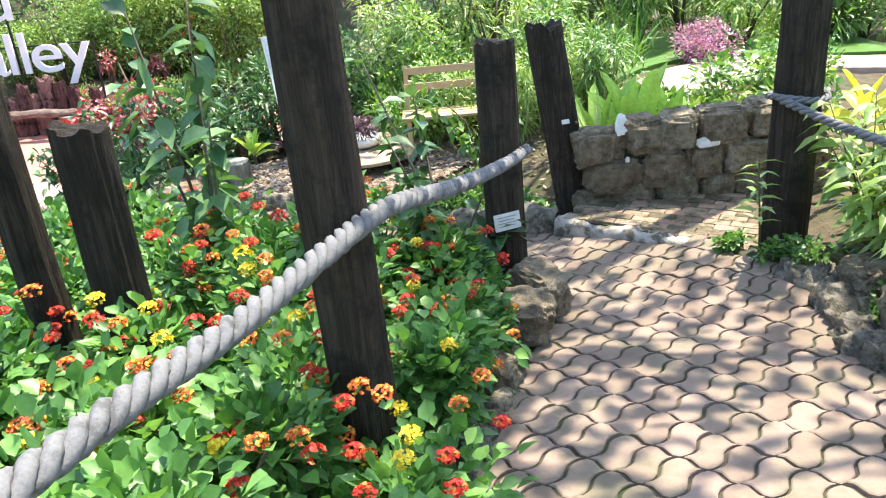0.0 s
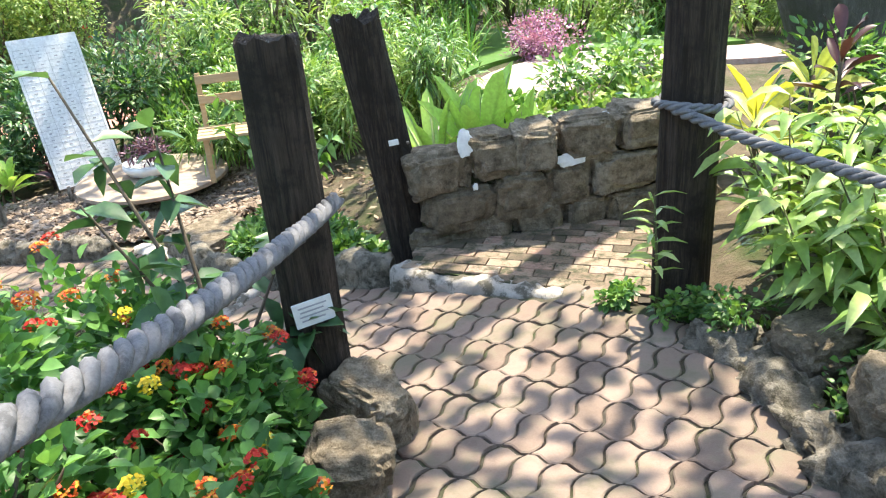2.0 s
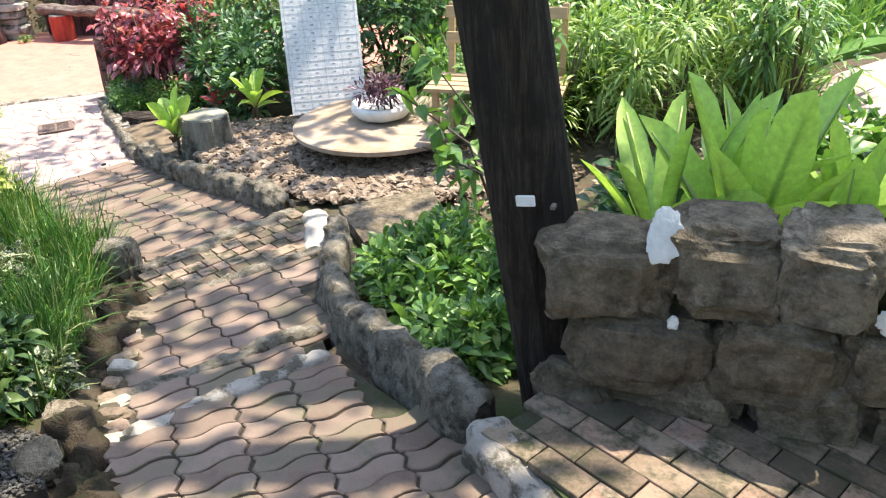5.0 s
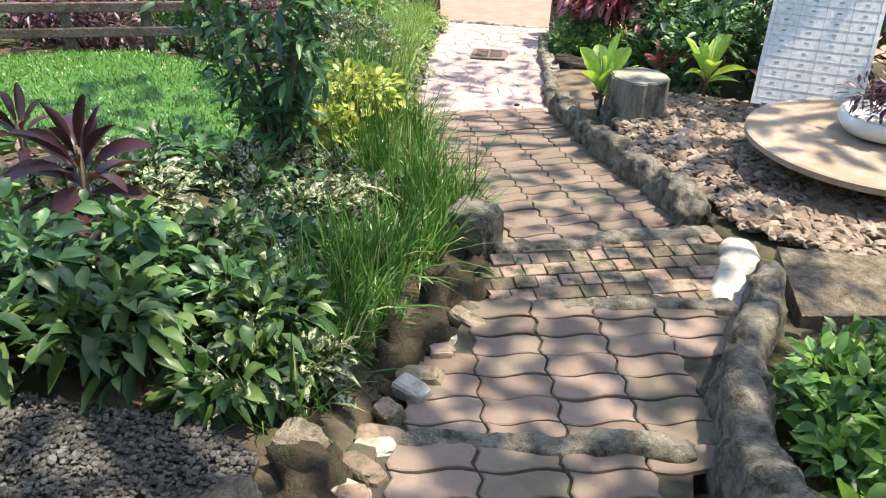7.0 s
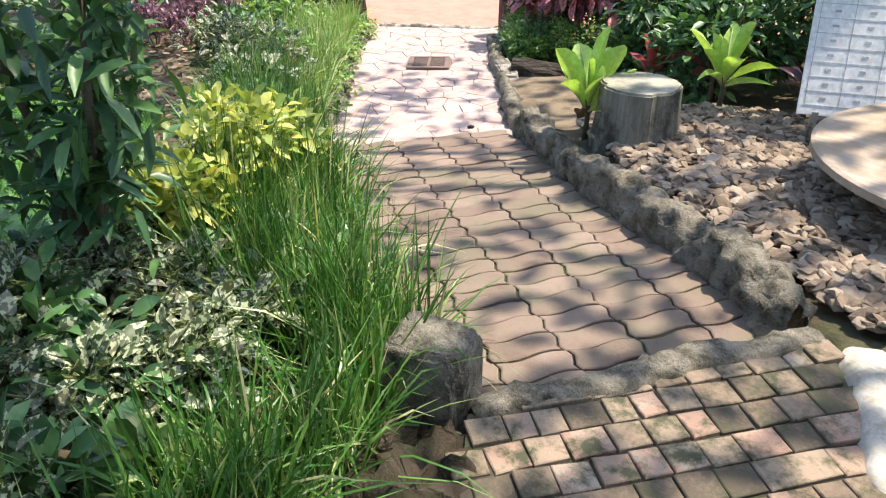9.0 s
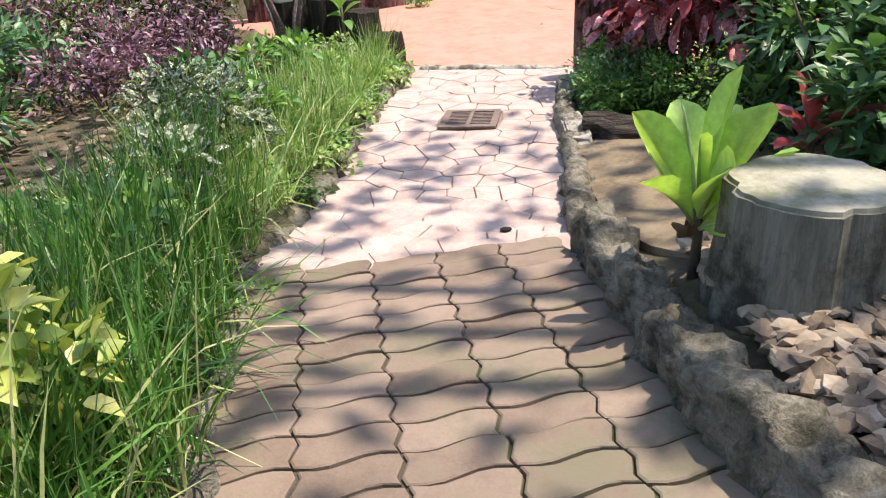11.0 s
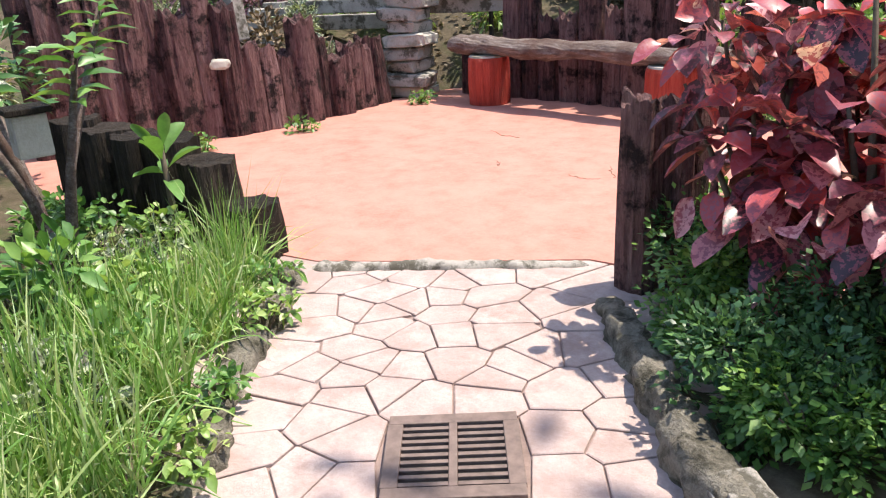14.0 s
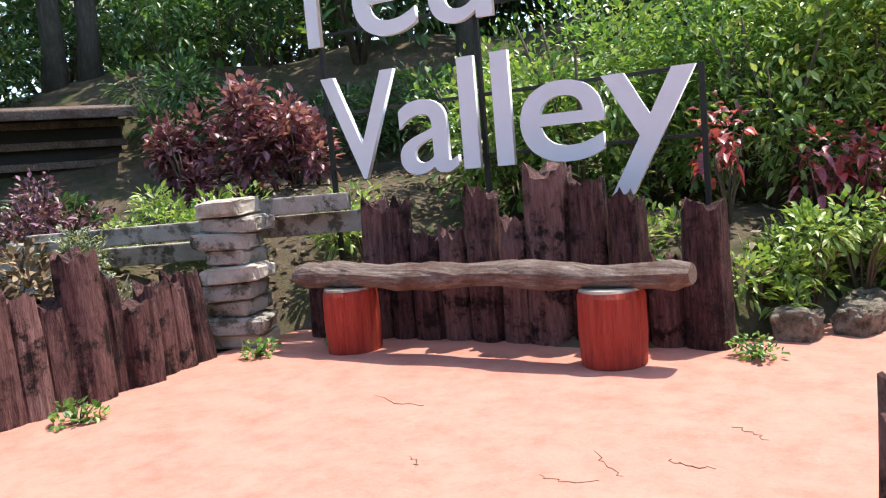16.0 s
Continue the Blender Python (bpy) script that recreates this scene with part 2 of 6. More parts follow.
L_VARI = leaf_stuff("variegated_leaf", ((0.1, (0.023, 0.048, 0.018)), (0.5, (0.044, 0.079, 0.029)), (0.8, (0.101, 0.133, 0.064)), (0.97, (0.190, 0.171, 0.127))), 0.25, 0.5, (0.4, 0.44, 0.29))
L_PURPLE = leaf_stuff("purple_leaf", ((0.1, (0.051, 0.020, 0.037)), (0.5, (0.128, 0.054, 0.093)), (0.9, (0.306, 0.153, 0.221))), 0.25)
L_PINK = leaf_stuff("pink_flowers", ((0.1, (0.216, 0.076, 0.171)), (0.5, (0.378, 0.153, 0.306)), (0.9, (0.540, 0.270, 0.432))), 0.3)
L_RED = leaf_stuff("red_leaf", ((0.05, (0.06, 0.022, 0.035)), (0.35, (0.16, 0.05, 0.07)), (0.55, (0.34, 0.05, 0.07)), (0.75, (0.55, 0.075, 0.08)), (0.9, (0.6, 0.24, 0.28)), (1, (0.667, 0.46, 0.47))), 0.5, 0.38, (0.3, 0.07, 0.1), gloss=0.5)
L_TI = leaf_stuff("dark_red_leaf", ((0.1, (0.026, 0.013, 0.016)), (0.6, (0.064, 0.022, 0.029)), (0.95, (0.192, 0.032, 0.048))), 0.25, 0.35)
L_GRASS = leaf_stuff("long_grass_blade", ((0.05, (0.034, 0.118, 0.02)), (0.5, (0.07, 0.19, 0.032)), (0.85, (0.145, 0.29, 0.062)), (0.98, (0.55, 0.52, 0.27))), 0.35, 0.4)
# Paler copy of the long grass, with sunlight put into the colour.
L_GRASS_LIT = leaf_stuff("sunlit_grass_blade", ((0.05, (0.111, 0.239, 0.043)), (0.5, (0.210, 0.374, 0.086)), (0.75, (0.370, 0.463, 0.172)), (0.98, (0.556, 0.598, 0.343))), 0.35, 0.45)
L_LAWN = leaf_stuff("lawn_blade", ((0.1, (0.046, 0.14, 0.026)), (0.5, (0.085, 0.22, 0.04)), (0.9, (0.18, 0.33, 0.075))), 0.35)
L_LITTER = leaf_stuff("dry_leaf", ((0.1, (0.07, 0.045, 0.026)), (0.5, (0.19, 0.125, 0.075)), (0.9, (0.42, 0.33, 0.23))), 0.1, 0.8)
L_PADDLE = leaf_stuff("paddle_leaf", ((0.1, (0.22, 0.4, 0.06)), (0.5, (0.33, 0.52, 0.1)), (0.9, (0.46, 0.62, 0.2))), 0.46, 0.4)
L_CROTON = leaf_stuff("croton_leaf", ((0.1, (0.42, 0.42, 0.05)), (0.5, (0.62, 0.58, 0.07)), (0.9, (0.72, 0.68, 0.2))), 0.4)
L_TREE = leaf_stuff("tree_leaf", ((0.1, (0.024, 0.064, 0.019)), (0.5, (0.056, 0.128, 0.032)), (0.9, (0.128, 0.208, 0.056))), 0.2)
F_ORANGE = leaf_stuff("orange_petal", ((0.1, (0.62, 0.05, 0.015)), (0.5, (0.75, 0.2, 0.02)), (0.9, (0.8, 0.42, 0.04))), 0.2, 0.6)
F_RED = leaf_stuff("red_petal", ((0.1, (0.5, 0.012, 0.01)), (0.7, (0.66, 0.035, 0.015)), (0.95, (0.72, 0.22, 0.03))), 0.2, 0.6)
F_YELLOW = leaf_stuff("yellow_petal", ((0.1, (0.72, 0.5, 0.015)), (0.9, (0.82, 0.66, 0.04))), 0.2, 0.6)

# ---- mesh helpers ----
RNG = np.random.default_rng(7)


def mesh_from(name, verts, faces, material, smooth=False):
    me = bpy.data.meshes.new(name)
    me.from_pydata([tuple(v) for v in verts], [], [tuple(f) for f in faces])
    me.materials.append(material)
    if smooth:
        me.polygons.foreach_set("use_smooth", [True] * len(me.polygons))
    me.update()
    return me


def put(name, me, parent=None, label="", at=None):
    ob = new(name, me)
    if parent is not None:
        ob.parent = parent
    if at is not None:
        ob.matrix_basis = at
    if label:
        tagged(ob, label)
    return ob


def part(name, bm, material, parent, label="", smooth=False, at=None):
    me = bpy.data.meshes.new(name)
    bm.to_mesh(me)
    bm.free()
    me.materials.append(material)
    if smooth:
        me.polygons.foreach_set("use_smooth", [True] * len(me.polygons))
    return put(name, me, parent, label, at)


def thing(name, at, label, category, group=""):
    ob = new(name)
    ob.empty_display_size = 0.1
    ob.matrix_basis = at if isinstance(at, Matrix) else Matrix.Translation(at)
    return tagged(ob, label, category, group)


def structure(ob, label, category):
    return tagged(ob, label, category, kind="structure")


def box(bm, size, at=None, bevel=0.0, rough=0.0):
    made = bmesh.ops.create_cube(bm, size=1.0, matrix=(at or Matrix()) @ Matrix.Diagonal((*size, 1)))
    if bevel:
        edges = {e for v in made["verts"] for e in v.link_edges}
        bmesh.ops.bevel(bm, geom=list(edges), offset=bevel, segments=2, affect="EDGES", profile=0.6)
    return bm


def new_box(size, at=None, bevel=0.0):
    return box(bmesh.new(), size, at, bevel)


def lathe(profile, sides=32, ridges=0.0, seed=0, cap=True):
    """A turned body from (radius, height) rows; ridges roughens it round about."""
    verts, faces = [], []
    for i, (r, z) in enumerate(profile):
        for k in range(sides):
            a = 2 * math.pi * k / sides
            q = 1 + ridges * noise.noise((math.cos(a) * 3 + seed, math.sin(a) * 3, z * 0.6 + seed)) + ridges * 0.6 * noise.noise((math.cos(a) * 9 + seed, math.sin(a) * 9, z))
            verts.append((r * q * math.cos(a), r * q * math.sin(a), z))
    for i in range(len(profile) - 1):
        for k in range(sides):
            a, b = i * sides + k, i * sides + (k + 1) % sides
            faces.append((a, b, b + sides, a + sides))
    if cap:
        faces.append(tuple(range(sides))[::-1])
        faces.append(tuple((len(profile) - 1) * sides + k for k in range(sides)))
    return verts, faces


def tube(points, radii, sides=8, wobble=0.0, seed=0):
    """A bent limb through points."""
    verts, faces = [], []
    pts = [Vector(p) for p in points]
    side = None
    for i, p in enumerate(pts):
        d = (pts[min(i + 1, len(pts) - 1)] - pts[max(i - 1, 0)]).normalized()
        ref = Vector((1, 0, 0)) if abs(d.x) < 0.8 else Vector((0, 1, 0))
        side = (ref - d * ref.dot(d)).normalized() if side is None else (side - d * side.dot(d)).normalized()
        other = d.cross(side)
        for k in range(sides):
            a = 2 * math.pi * k / sides
            w = 1 + wobble * noise.noise((math.cos(a) * 2 + seed, math.sin(a) * 2, i * 0.7))
            verts.append(p + (side * math.cos(a) + other * math.sin(a)) * radii[i] * w)
    for i in range(len(pts) - 1):
        for k in range(sides):
            a, b = i * sides + k, i * sides + (k + 1) % sides
            faces.append((a, b, b + sides, a + sides))
    faces += [tuple(range(sides))[::-1], tuple((len(pts) - 1) * sides + k for k in range(sides))]
    return verts, faces


def joined(*pieces):
    verts, faces = [], []
    for v, f in pieces:
        n = len(verts)
        verts += list(v)
        faces += [tuple(i + n for i in q) for q in f]
    return verts, faces


def rock_mesh(name, size, material, seed=0, rough=0.28, cuts=3, square=0.62):
    bm = bmesh.new()
    bmesh.ops.create_icosphere(bm, subdivisions=cuts, radius=1.0)
    for v in bm.verts:
        p = v.co.copy()
        q = Vector([math.copysign(abs(c) ** square, c) for c in p])
        n = noise.noise(p * 1.1 + Vector((seed * 3.1, seed, 0))) * rough + noise.noise(p * 3.2 + Vector((0, seed * 2.3, 1))) * rough * 0.5 + noise.noise(p * 8 + Vector((seed, 0, 4))) * rough * 0.3 + noise.noise(p * 17 + Vector((seed, 3, 4))) * rough * 0.16
        v.co = Vector((q.x * size[0], q.y * size[1], q.z * size[2])) * (0.5 * (1 + n))
    me = bpy.data.meshes.new(name)
    bm.to_mesh(me)
    bm.free()
    me.materials.append(material)
    return me


def unit(v):
    return v / np.maximum(np.linalg.norm(v, axis=-1, keepdims=True), 1e-9)


def leaf_mesh(name, base, way, length, width, material, droop=0.25, shape="leaf", fold=0.18):
    """Many leaves in one mesh: base points, directions, lengths and widths, bent down by droop."""
    base, way = np.asarray(base, float), unit(np.asarray(way, float))
    n = len(base)
    length, width = np.broadcast_to(length, n)[:, None], np.broadcast_to(width, n)[:, None]
    droop = np.broadcast_to(droop, n)[:, None]
    up = np.array([0, 0, 1.0])
    side = unit(np.cross(way, up) + RNG.normal(0, 0.28, (n, 3)))
    top = unit(np.cross(side, way))
    rows = {"leaf": ((0, 0.06), (0.3, 0.9), (0.62, 0.85), (1, 0.03)), "paddle": ((0, 0.1), (0.12, 0.35), (0.3, 0.85), (0.5, 1), (0.7, 0.95), (0.87, 0.6), (1, 0.04)), "strap": ((0, 0.8), (0.35, 1), (0.7, 0.75), (1, 0.05)), "small": ((0, 0.1), (0.5, 1), (1, 0.05))}[shape]
    cols = 3 if shape in ("leaf", "paddle") else 2
    stations = []
    for s, w in rows:
        c = base + length * (way * s - up * droop * s * s)
        off = side * width * 0.5 * w
        if cols == 3:
            stations += [c - off + top * width * fold * w, c - top * width * fold * 0.3 * w, c + off + top * width * fold * w]
        else:
            stations += [c - off, c + off]
    k = len(stations)
    verts = np.stack(stations, 1).reshape(-1, 3)
    quad = [(r * cols + c, r * cols + c + 1, (r + 1) * cols + c + 1, (r + 1) * cols + c) for r in range(len(rows) - 1) for c in range(cols - 1)]
    faces = (np.arange(n)[:, None, None] * k + np.array(quad)[None]).reshape(-1, 4)
    me = bpy.data.meshes.new(name)
    me.vertices.add(len(verts))
    me.vertices.foreach_set("co", verts.ravel())
    me.loops.add(faces.size)
    me.loops.foreach_set("vertex_index", faces.ravel())
    me.polygons.add(len(faces))
    me.polygons.foreach_set("loop_start", np.arange(len(faces)) * 4)
    me.polygons.foreach_set("loop_total", np.full(len(faces), 4))
    me.materials.append(material)
    me.update(calc_edges=True)
    me.polygons.foreach_set("use_smooth", [True] * len(faces))
    return me


def scatter(r, h, n, low=0.12, hollow=0.4, clumps=9):
    """Points and outward ways for the leaves of a bush of radius r and height h, gathered in clumps."""
    a, t = RNG.uniform(0, 2 * math.pi, clumps), RNG.uniform(0.15, 1, clumps)
    c = np.stack([np.cos(a) * r * 0.62 * np.sqrt(1 - t * t * 0.6), np.sin(a) * r * 0.62 * np.sqrt(1 - t * t * 0.6), h * (low + (0.92 - low) * t)], 1)
    pick = RNG.integers(0, clumps, n)
    d = unit(RNG.normal(0, 1, (n, 3)))
    rad = RNG.uniform(hollow, 1, n)[:, None]
    size = np.array([r * 0.46, r * 0.46, h * 0.3])
    p = c[pick] + d * rad * size * RNG.uniform(0.75, 1.15, clumps)[pick][:, None]
    p[:, 2] = np.maximum(p[:, 2], 0.02)
    return p, unit(d + np.array([0, 0, 0.35]) + RNG.normal(0, 0.35, (n, 3)))


def stems_of(r, h, n, thick=0.012, seed=0):
    pieces = []
    for i in range(n):
        a, q = RNG.uniform(0, 2 * math.pi), RNG.uniform(0.3, 0.8) * r
        top = (math.cos(a) * q, math.sin(a) * q, h * RNG.uniform(0.55, 0.9))
        pieces.append(tube([(top[0] * 0.05, top[1] * 0.05, -0.04), (top[0] * 0.4, top[1] * 0.4, top[2] * 0.5), top], [thick, thick * 0.8, thick * 0.4], 5))
    return joined(*pieces)


def bush(name, x, y, r, h, n, leaf, material, label, category="shrub", group="", droop=0.25, stem=TWIG, shape="leaf", clumps=9, z=None, hollow=0.4, low=0.12):
    ob = thing(name, (x, y, gz(x, y) if z is None else z), label, category, group)
    p, d = scatter(r, h, n, low, hollow, clumps)
    s = RNG.uniform(0.7, 1.25, n)
    put("foliage", leaf_mesh(name + "_leaves", p, d, leaf[0] * s, leaf[1] * s, material, droop, shape), ob)
    put("woody_base", mesh_from(name + "_stems", *stems_of(r, h, 7, max(0.006, h * 0.014)), stem, True), ob)
    return ob


def tuft(x, y, n, length, width, spread, material, label, name="grass_clump", category="grass", group="", droop=0.45, z=None):
    ob = thing(name, (x, y, gz(x, y) if z is None else z), label, category, group)
    a, lean = RNG.uniform(0, 2 * math.pi, n), np.abs(RNG.normal(0, 0.42, n))
    way = np.stack([np.cos(a) * np.sin(lean), np.sin(a) * np.sin(lean), np.cos(lean)], 1)
    q = RNG.uniform(0, 1, n) ** 0.5 * spread
    b = RNG.uniform(0, 2 * math.pi, n)
    base = np.stack([np.cos(b) * q, np.sin(b) * q, np.full(n, -0.02)], 1)
    put("foliage", leaf_mesh("grass_blades", base, way, length * RNG.uniform(0.45, 1.15, n), width * RNG.uniform(0.6, 1.3, n), material, droop * RNG.uniform(0.2, 1.6, n), "strap"), ob)
    return ob


def rosette(name, x, y, n, length, width, material, label, category, rise=(0.5, 1.3), droop=0.3, stalk=0.0, z=None, fold=0.25, group=""):
    """A crown of long leaves round one point, on a stalk where it has one."""
    ob = thing(name, (x, y, gz(x, y) if z is None else z), label, category, group)
    a = np.arange(n) * 2.4 + RNG.normal(0, 0.2, n)
    e = np.linspace(rise[0], rise[1], n) + RNG.normal(0, 0.08, n)
    way = np.stack([np.cos(a) * np.cos(e), np.sin(a) * np.cos(e), np.sin(e)], 1)
    base = np.stack([np.cos(a) * 0.02, np.sin(a) * 0.02, np.linspace(stalk * 0.65, stalk, n)], 1)
    size = RNG.uniform(0.75, 1.1, n)
    for i in range(n):
        sag, long = droop * RNG.uniform(0.6, 1.5), length * size[i]
        blade = put("leaf", leaf_mesh(name + "_leaf", base[i:i + 1], way[i:i + 1], long, width * size[i], material, sag, "paddle", fold), ob)
        if width > 0.1:
            spine = [Vector(base[i]) + Vector(way[i]) * long * k / 8 - Vector((0, 0, 1)) * long * sag * (k / 8) ** 2 for k in range(8)]
            put("midrib", mesh_from("midrib", *tube(spine, [0.007 * (1.1 - k / 8) * long / 0.4 for k in range(8)], 5), RIB, True), blade, "pale leaf midrib")
    if stalk:
        put("stalk", mesh_from(name + "_stalk", *tube([(0, 0, -0.05), (0.01, 0, stalk * 0.5), (0, 0, stalk)], [0.018, 0.015, 0.012], 7), TWIG, True), ob)
    return ob


def tree(name, x, y, trunk_r, trunk_h, crown_at, crown_size, n, leaf, label, z=None, limbs=7, clumps=26, material=L_TREE):
    ob = thing(name, (x, y, gz(x, y) if z is None else z), label, "tree")
    c = Vector(crown_at)
    put("trunk", mesh_from("trunk", *tube([(0, 0, -0.2), (0.03, 0.02, trunk_h * 0.15), (c.x * 0.12, c.y * 0.12, trunk_h * 0.6), (c.x * 0.3, c.y * 0.3, trunk_h)], [trunk_r * 1.35, trunk_r, trunk_r * 0.85, trunk_r * 0.6], 18, 0.25, x), BARK, True), ob)
    cl = unit(RNG.normal(0, 1, (clumps, 3))) * np.cbrt(RNG.uniform(0.1, 1, (clumps, 1))) * np.array(crown_size) * 0.85 + np.array(crown_at)
    pieces = []
    for i in range(limbs):
        e = Vector(cl[i * clumps // limbs])
        s = Vector((c.x * 0.3, c.y * 0.3, trunk_h * 0.97))
        pieces.append(tube([s, s.lerp(e, 0.5) + Vector((0, 0, 0.25)), e], [trunk_r * 0.4, trunk_r * 0.22, trunk_r * 0.07], 7))
    put("limbs", mesh_from("limbs", *joined(*pieces), BARK, True), ob)
    pick = RNG.integers(0, clumps, n)
    d = unit(RNG.normal(0, 1, (n, 3)))
    p = cl[pick] + d * np.cbrt(RNG.uniform(0.05, 1, (n, 1))) * (np.array(crown_size) * 0.3)
    s = RNG.uniform(0.7, 1.2, n)
    put("crown", leaf_mesh("crown_leaves", p, unit(d + RNG.normal(0, 0.6, (n, 3))), leaf[0] * s, leaf[1] * s, material, 0.2, "small"), ob)
    return ob


# ---- lie of the land ----
LINE = [(1.6, -3.0, 2.3), (1.6, 0.0, 1.92), (1.6, 3.0, 1.54), (1.7, 5.0, 1.29), (1.6, 6.5, 1.09), (0.8, 6.9, 0.97), (0.0, 7.25, 0.84), (-0.8, 7.9, 0.64), (-1.3, 8.6, 0.5),
        (-2.2, 9.2, 0.34), (-3.3, 9.75, 0.18), (-4.1, 10.1, 0.09), (-5.0, 10.75, 0.0), (-6.0, 11.5, 0.0), (-7.0, 12.1, 0.0), (-8.7, 13.4, 0.0), (-6.0, 15.5, 0.0), (-10.2, 14.6, 0.0)]
SIDES = [(-0.3, 3.6, 1.5), (-1.2, 5.2, 1.2), (-2.6, 6.4, 1.0), (-5.2, 7.2, 0.62), (-3.6, 7.8, 0.6), (-6.0, 9.0, 0.35), (-8.6, 10.6, 0.12), (0.5, 8.4, 0.66), (-0.5, 9.7, 0.52),
         (-1.6, 10.5, 0.48), (-2.8, 10.7, 0.46), (-4.4, 11.6, 0.16), (-5.3, 12.4, 0.05), (2.0, 9.0, 1.25), (3.2, 12.0, 1.3), (0.0, 12.5, 0.85), (3.6, 6.2, 1.42), (3.6, 3.5, 1.6), (-4.0, 2.5, 1.3),
         (-13.0, 14.5, 0.75), (-12.0, 17.6, 1.2), (-17.5, 19.5, 3.3), (-20.5, 15.0, 3.0), (-11.0, 24.0, 3.7), (-5.0, 25.0, 3.2), (-8.5, 17.2, 0.75), (-4.5, 18.5, 0.2), (-8.0, 21.0, 1.6), (-14.5, 22.0, 3.5), (-2.0, 15.0, 0.4), (3.0, 17.0, 1.2), (-12.0, 9.0, 0.2)]
KNOWN = np.array(LINE + SIDES)


def gz(x, y):
    """Height of the soil."""
    d = (KNOWN[:, 0] - x) ** 2 + (KNOWN[:, 1] - y) ** 2 + 0.05
    w = d ** -1.6
    return float((w * KNOWN[:, 2]).sum() / w.sum()) - 0.05


def inside(x, y, poly):
    odd, j = False, len(poly) - 1
    for i, (xi, yi) in enumerate(poly):
        xj, yj = poly[j]
        if (yi > y) != (yj > y) and x < (xj - xi) * (y - yi) / (yj - yi) + xi:
            odd = not odd
        j = i
    return odd


def random_in(poly, n):
    xs, ys = [p[0] for p in poly], [p[1] for p in poly]
    out = []
    while len(out) < n:
        x, y = RNG.uniform(min(xs), max(xs)), RNG.uniform(min(ys), max(ys))
        if inside(x, y, poly):
            out.append((x, y))
    return out

# ---- ground ----
N_G = 250
u = np.linspace(-1, 1, N_G)
warp = 1.49 * np.sinh(6 * u)
gx, gy = warp - 2.5, warp + 8.5
PAVED = []


def sunk(x, y, m):
    """Whether paving lies at or close to a place."""
    return any(inside(x + a * m, y + b * m, p) for p in PAVED for a, b in ((0, 0), (1, 0), (-1, 0), (0, 1), (0, -1)))


def ground_height(xx, yy):
    near = abs(xx + 2.5) < 20 and abs(yy - 8.5) < 20
    h = gz(xx, yy) + (0.03 * noise.noise((xx * 2.2, yy * 2.2, 0)) if near else 0.0)
    if near and sunk(xx, yy, 0.03 if yy < 11.4 else 0.1):
        h -= 0.14 if yy < 11.4 else 0.3
    return h


def slab(name, poly, top, thick, material, label, category, steps=0.3):
    """A paved bed: a polygon whose upper side follows top(x, y)."""
    bm = bmesh.new()
    f = bm.faces.new([bm.verts.new((x, y, 0)) for x, y in poly])
    if f.normal.z < 0 or f.calc_area() and f.calc_center_median() and sum((poly[i][0] * poly[(i + 1) % len(poly)][1] - poly[(i + 1) % len(poly)][0] * poly[i][1]) for i in range(len(poly))) < 0:
        f.normal_flip()
    xs, ys = [p[0] for p in poly], [p[1] for p in poly]
    for axis, lo, hi in ((0, min(xs), max(xs)), (1, min(ys), max(ys))):
        k = lo + steps
        while k < hi:
            nrm = (1, 0, 0) if axis == 0 else (0, 1, 0)
            bmesh.ops.bisect_plane(bm, geom=bm.verts[:] + bm.edges[:] + bm.faces[:], plane_co=tuple(k * c for c in nrm), plane_no=nrm)
            k += steps
    for v in bm.verts:
        v.co.z = top(v.co.x, v.co.y)
    r = bmesh.ops.extrude_face_region(bm, geom=bm.faces[:])
    for v in r["geom"]:
        if isinstance(v, bmesh.types.BMVert):
            v.co.z -= thick
    bmesh.ops.recalc_face_normals(bm, faces=bm.faces[:])
    ob = part(name, bm, material, None)
    return structure(ob, label, category)


def along(a, b, za, zb):
    """A height that runs from za at a to zb at b."""
    d = Vector(b) - Vector(a)
    return lambda x, y: za + (zb - za) * max(-0.4, min(1.4, ((x - a[0]) * d.x + (y - a[1]) * d.y) / d.length_squared))


N1, N2, N3, N4 = ((-0.25, 6.85), (0.2, 7.65)), ((-0.62, 7.15), (-0.08, 7.97)), ((-1.2, 7.92), (-0.64, 8.88)), ((-1.66, 8.35), (-1.25, 9.5))
F0, T0 = ((-4.58, 9.56), (-4.0, 10.62)), ((-7.44, 11.84), (-6.57, 12.7))


def mid(e):
    return ((e[0][0] + e[1][0]) / 2, (e[0][1] + e[1][1]) / 2)


def ramp_top(x, y):
    k = max(0.0, min(1.0, (y - 5.0) / 1.2))
    return 1.29 - 0.125 * (y - 5) - 0.115 * k * (1.4 - x)


RAMP = [(0.5, -2.5), (2.6, -2.5), (2.45, 4.7), (2.45, 5.95), (2.13, 6.36), (1.15, 7.1), N1[1], N1[0], (0.3, 6.35), (0.8, 5.85), (0.87, 4.8), (0.7, 3.9)]
LANDING = [(1.18, 7.12), (2.13, 6.4), (2.5, 6.3), (2.95, 7.55), (1.35, 7.4)]
LOWER_L = [(-2.67, 8.78), (-3.3, 9.04), (-3.86, 9.26), (-4.14, 9.38)]
LOWER_R = [(-3.72, 10.48), (-3.15, 10.19), (-2.8, 10.03), (-1.95, 9.76), (-1.5, 9.52)]
FLAG_L = [(-5.36, 10.22), (-5.96, 10.68), (-6.7, 11.26)]
FLAG_R = [(-5.57, 11.8), (-4.88, 11.28), (-4.28, 10.82)]
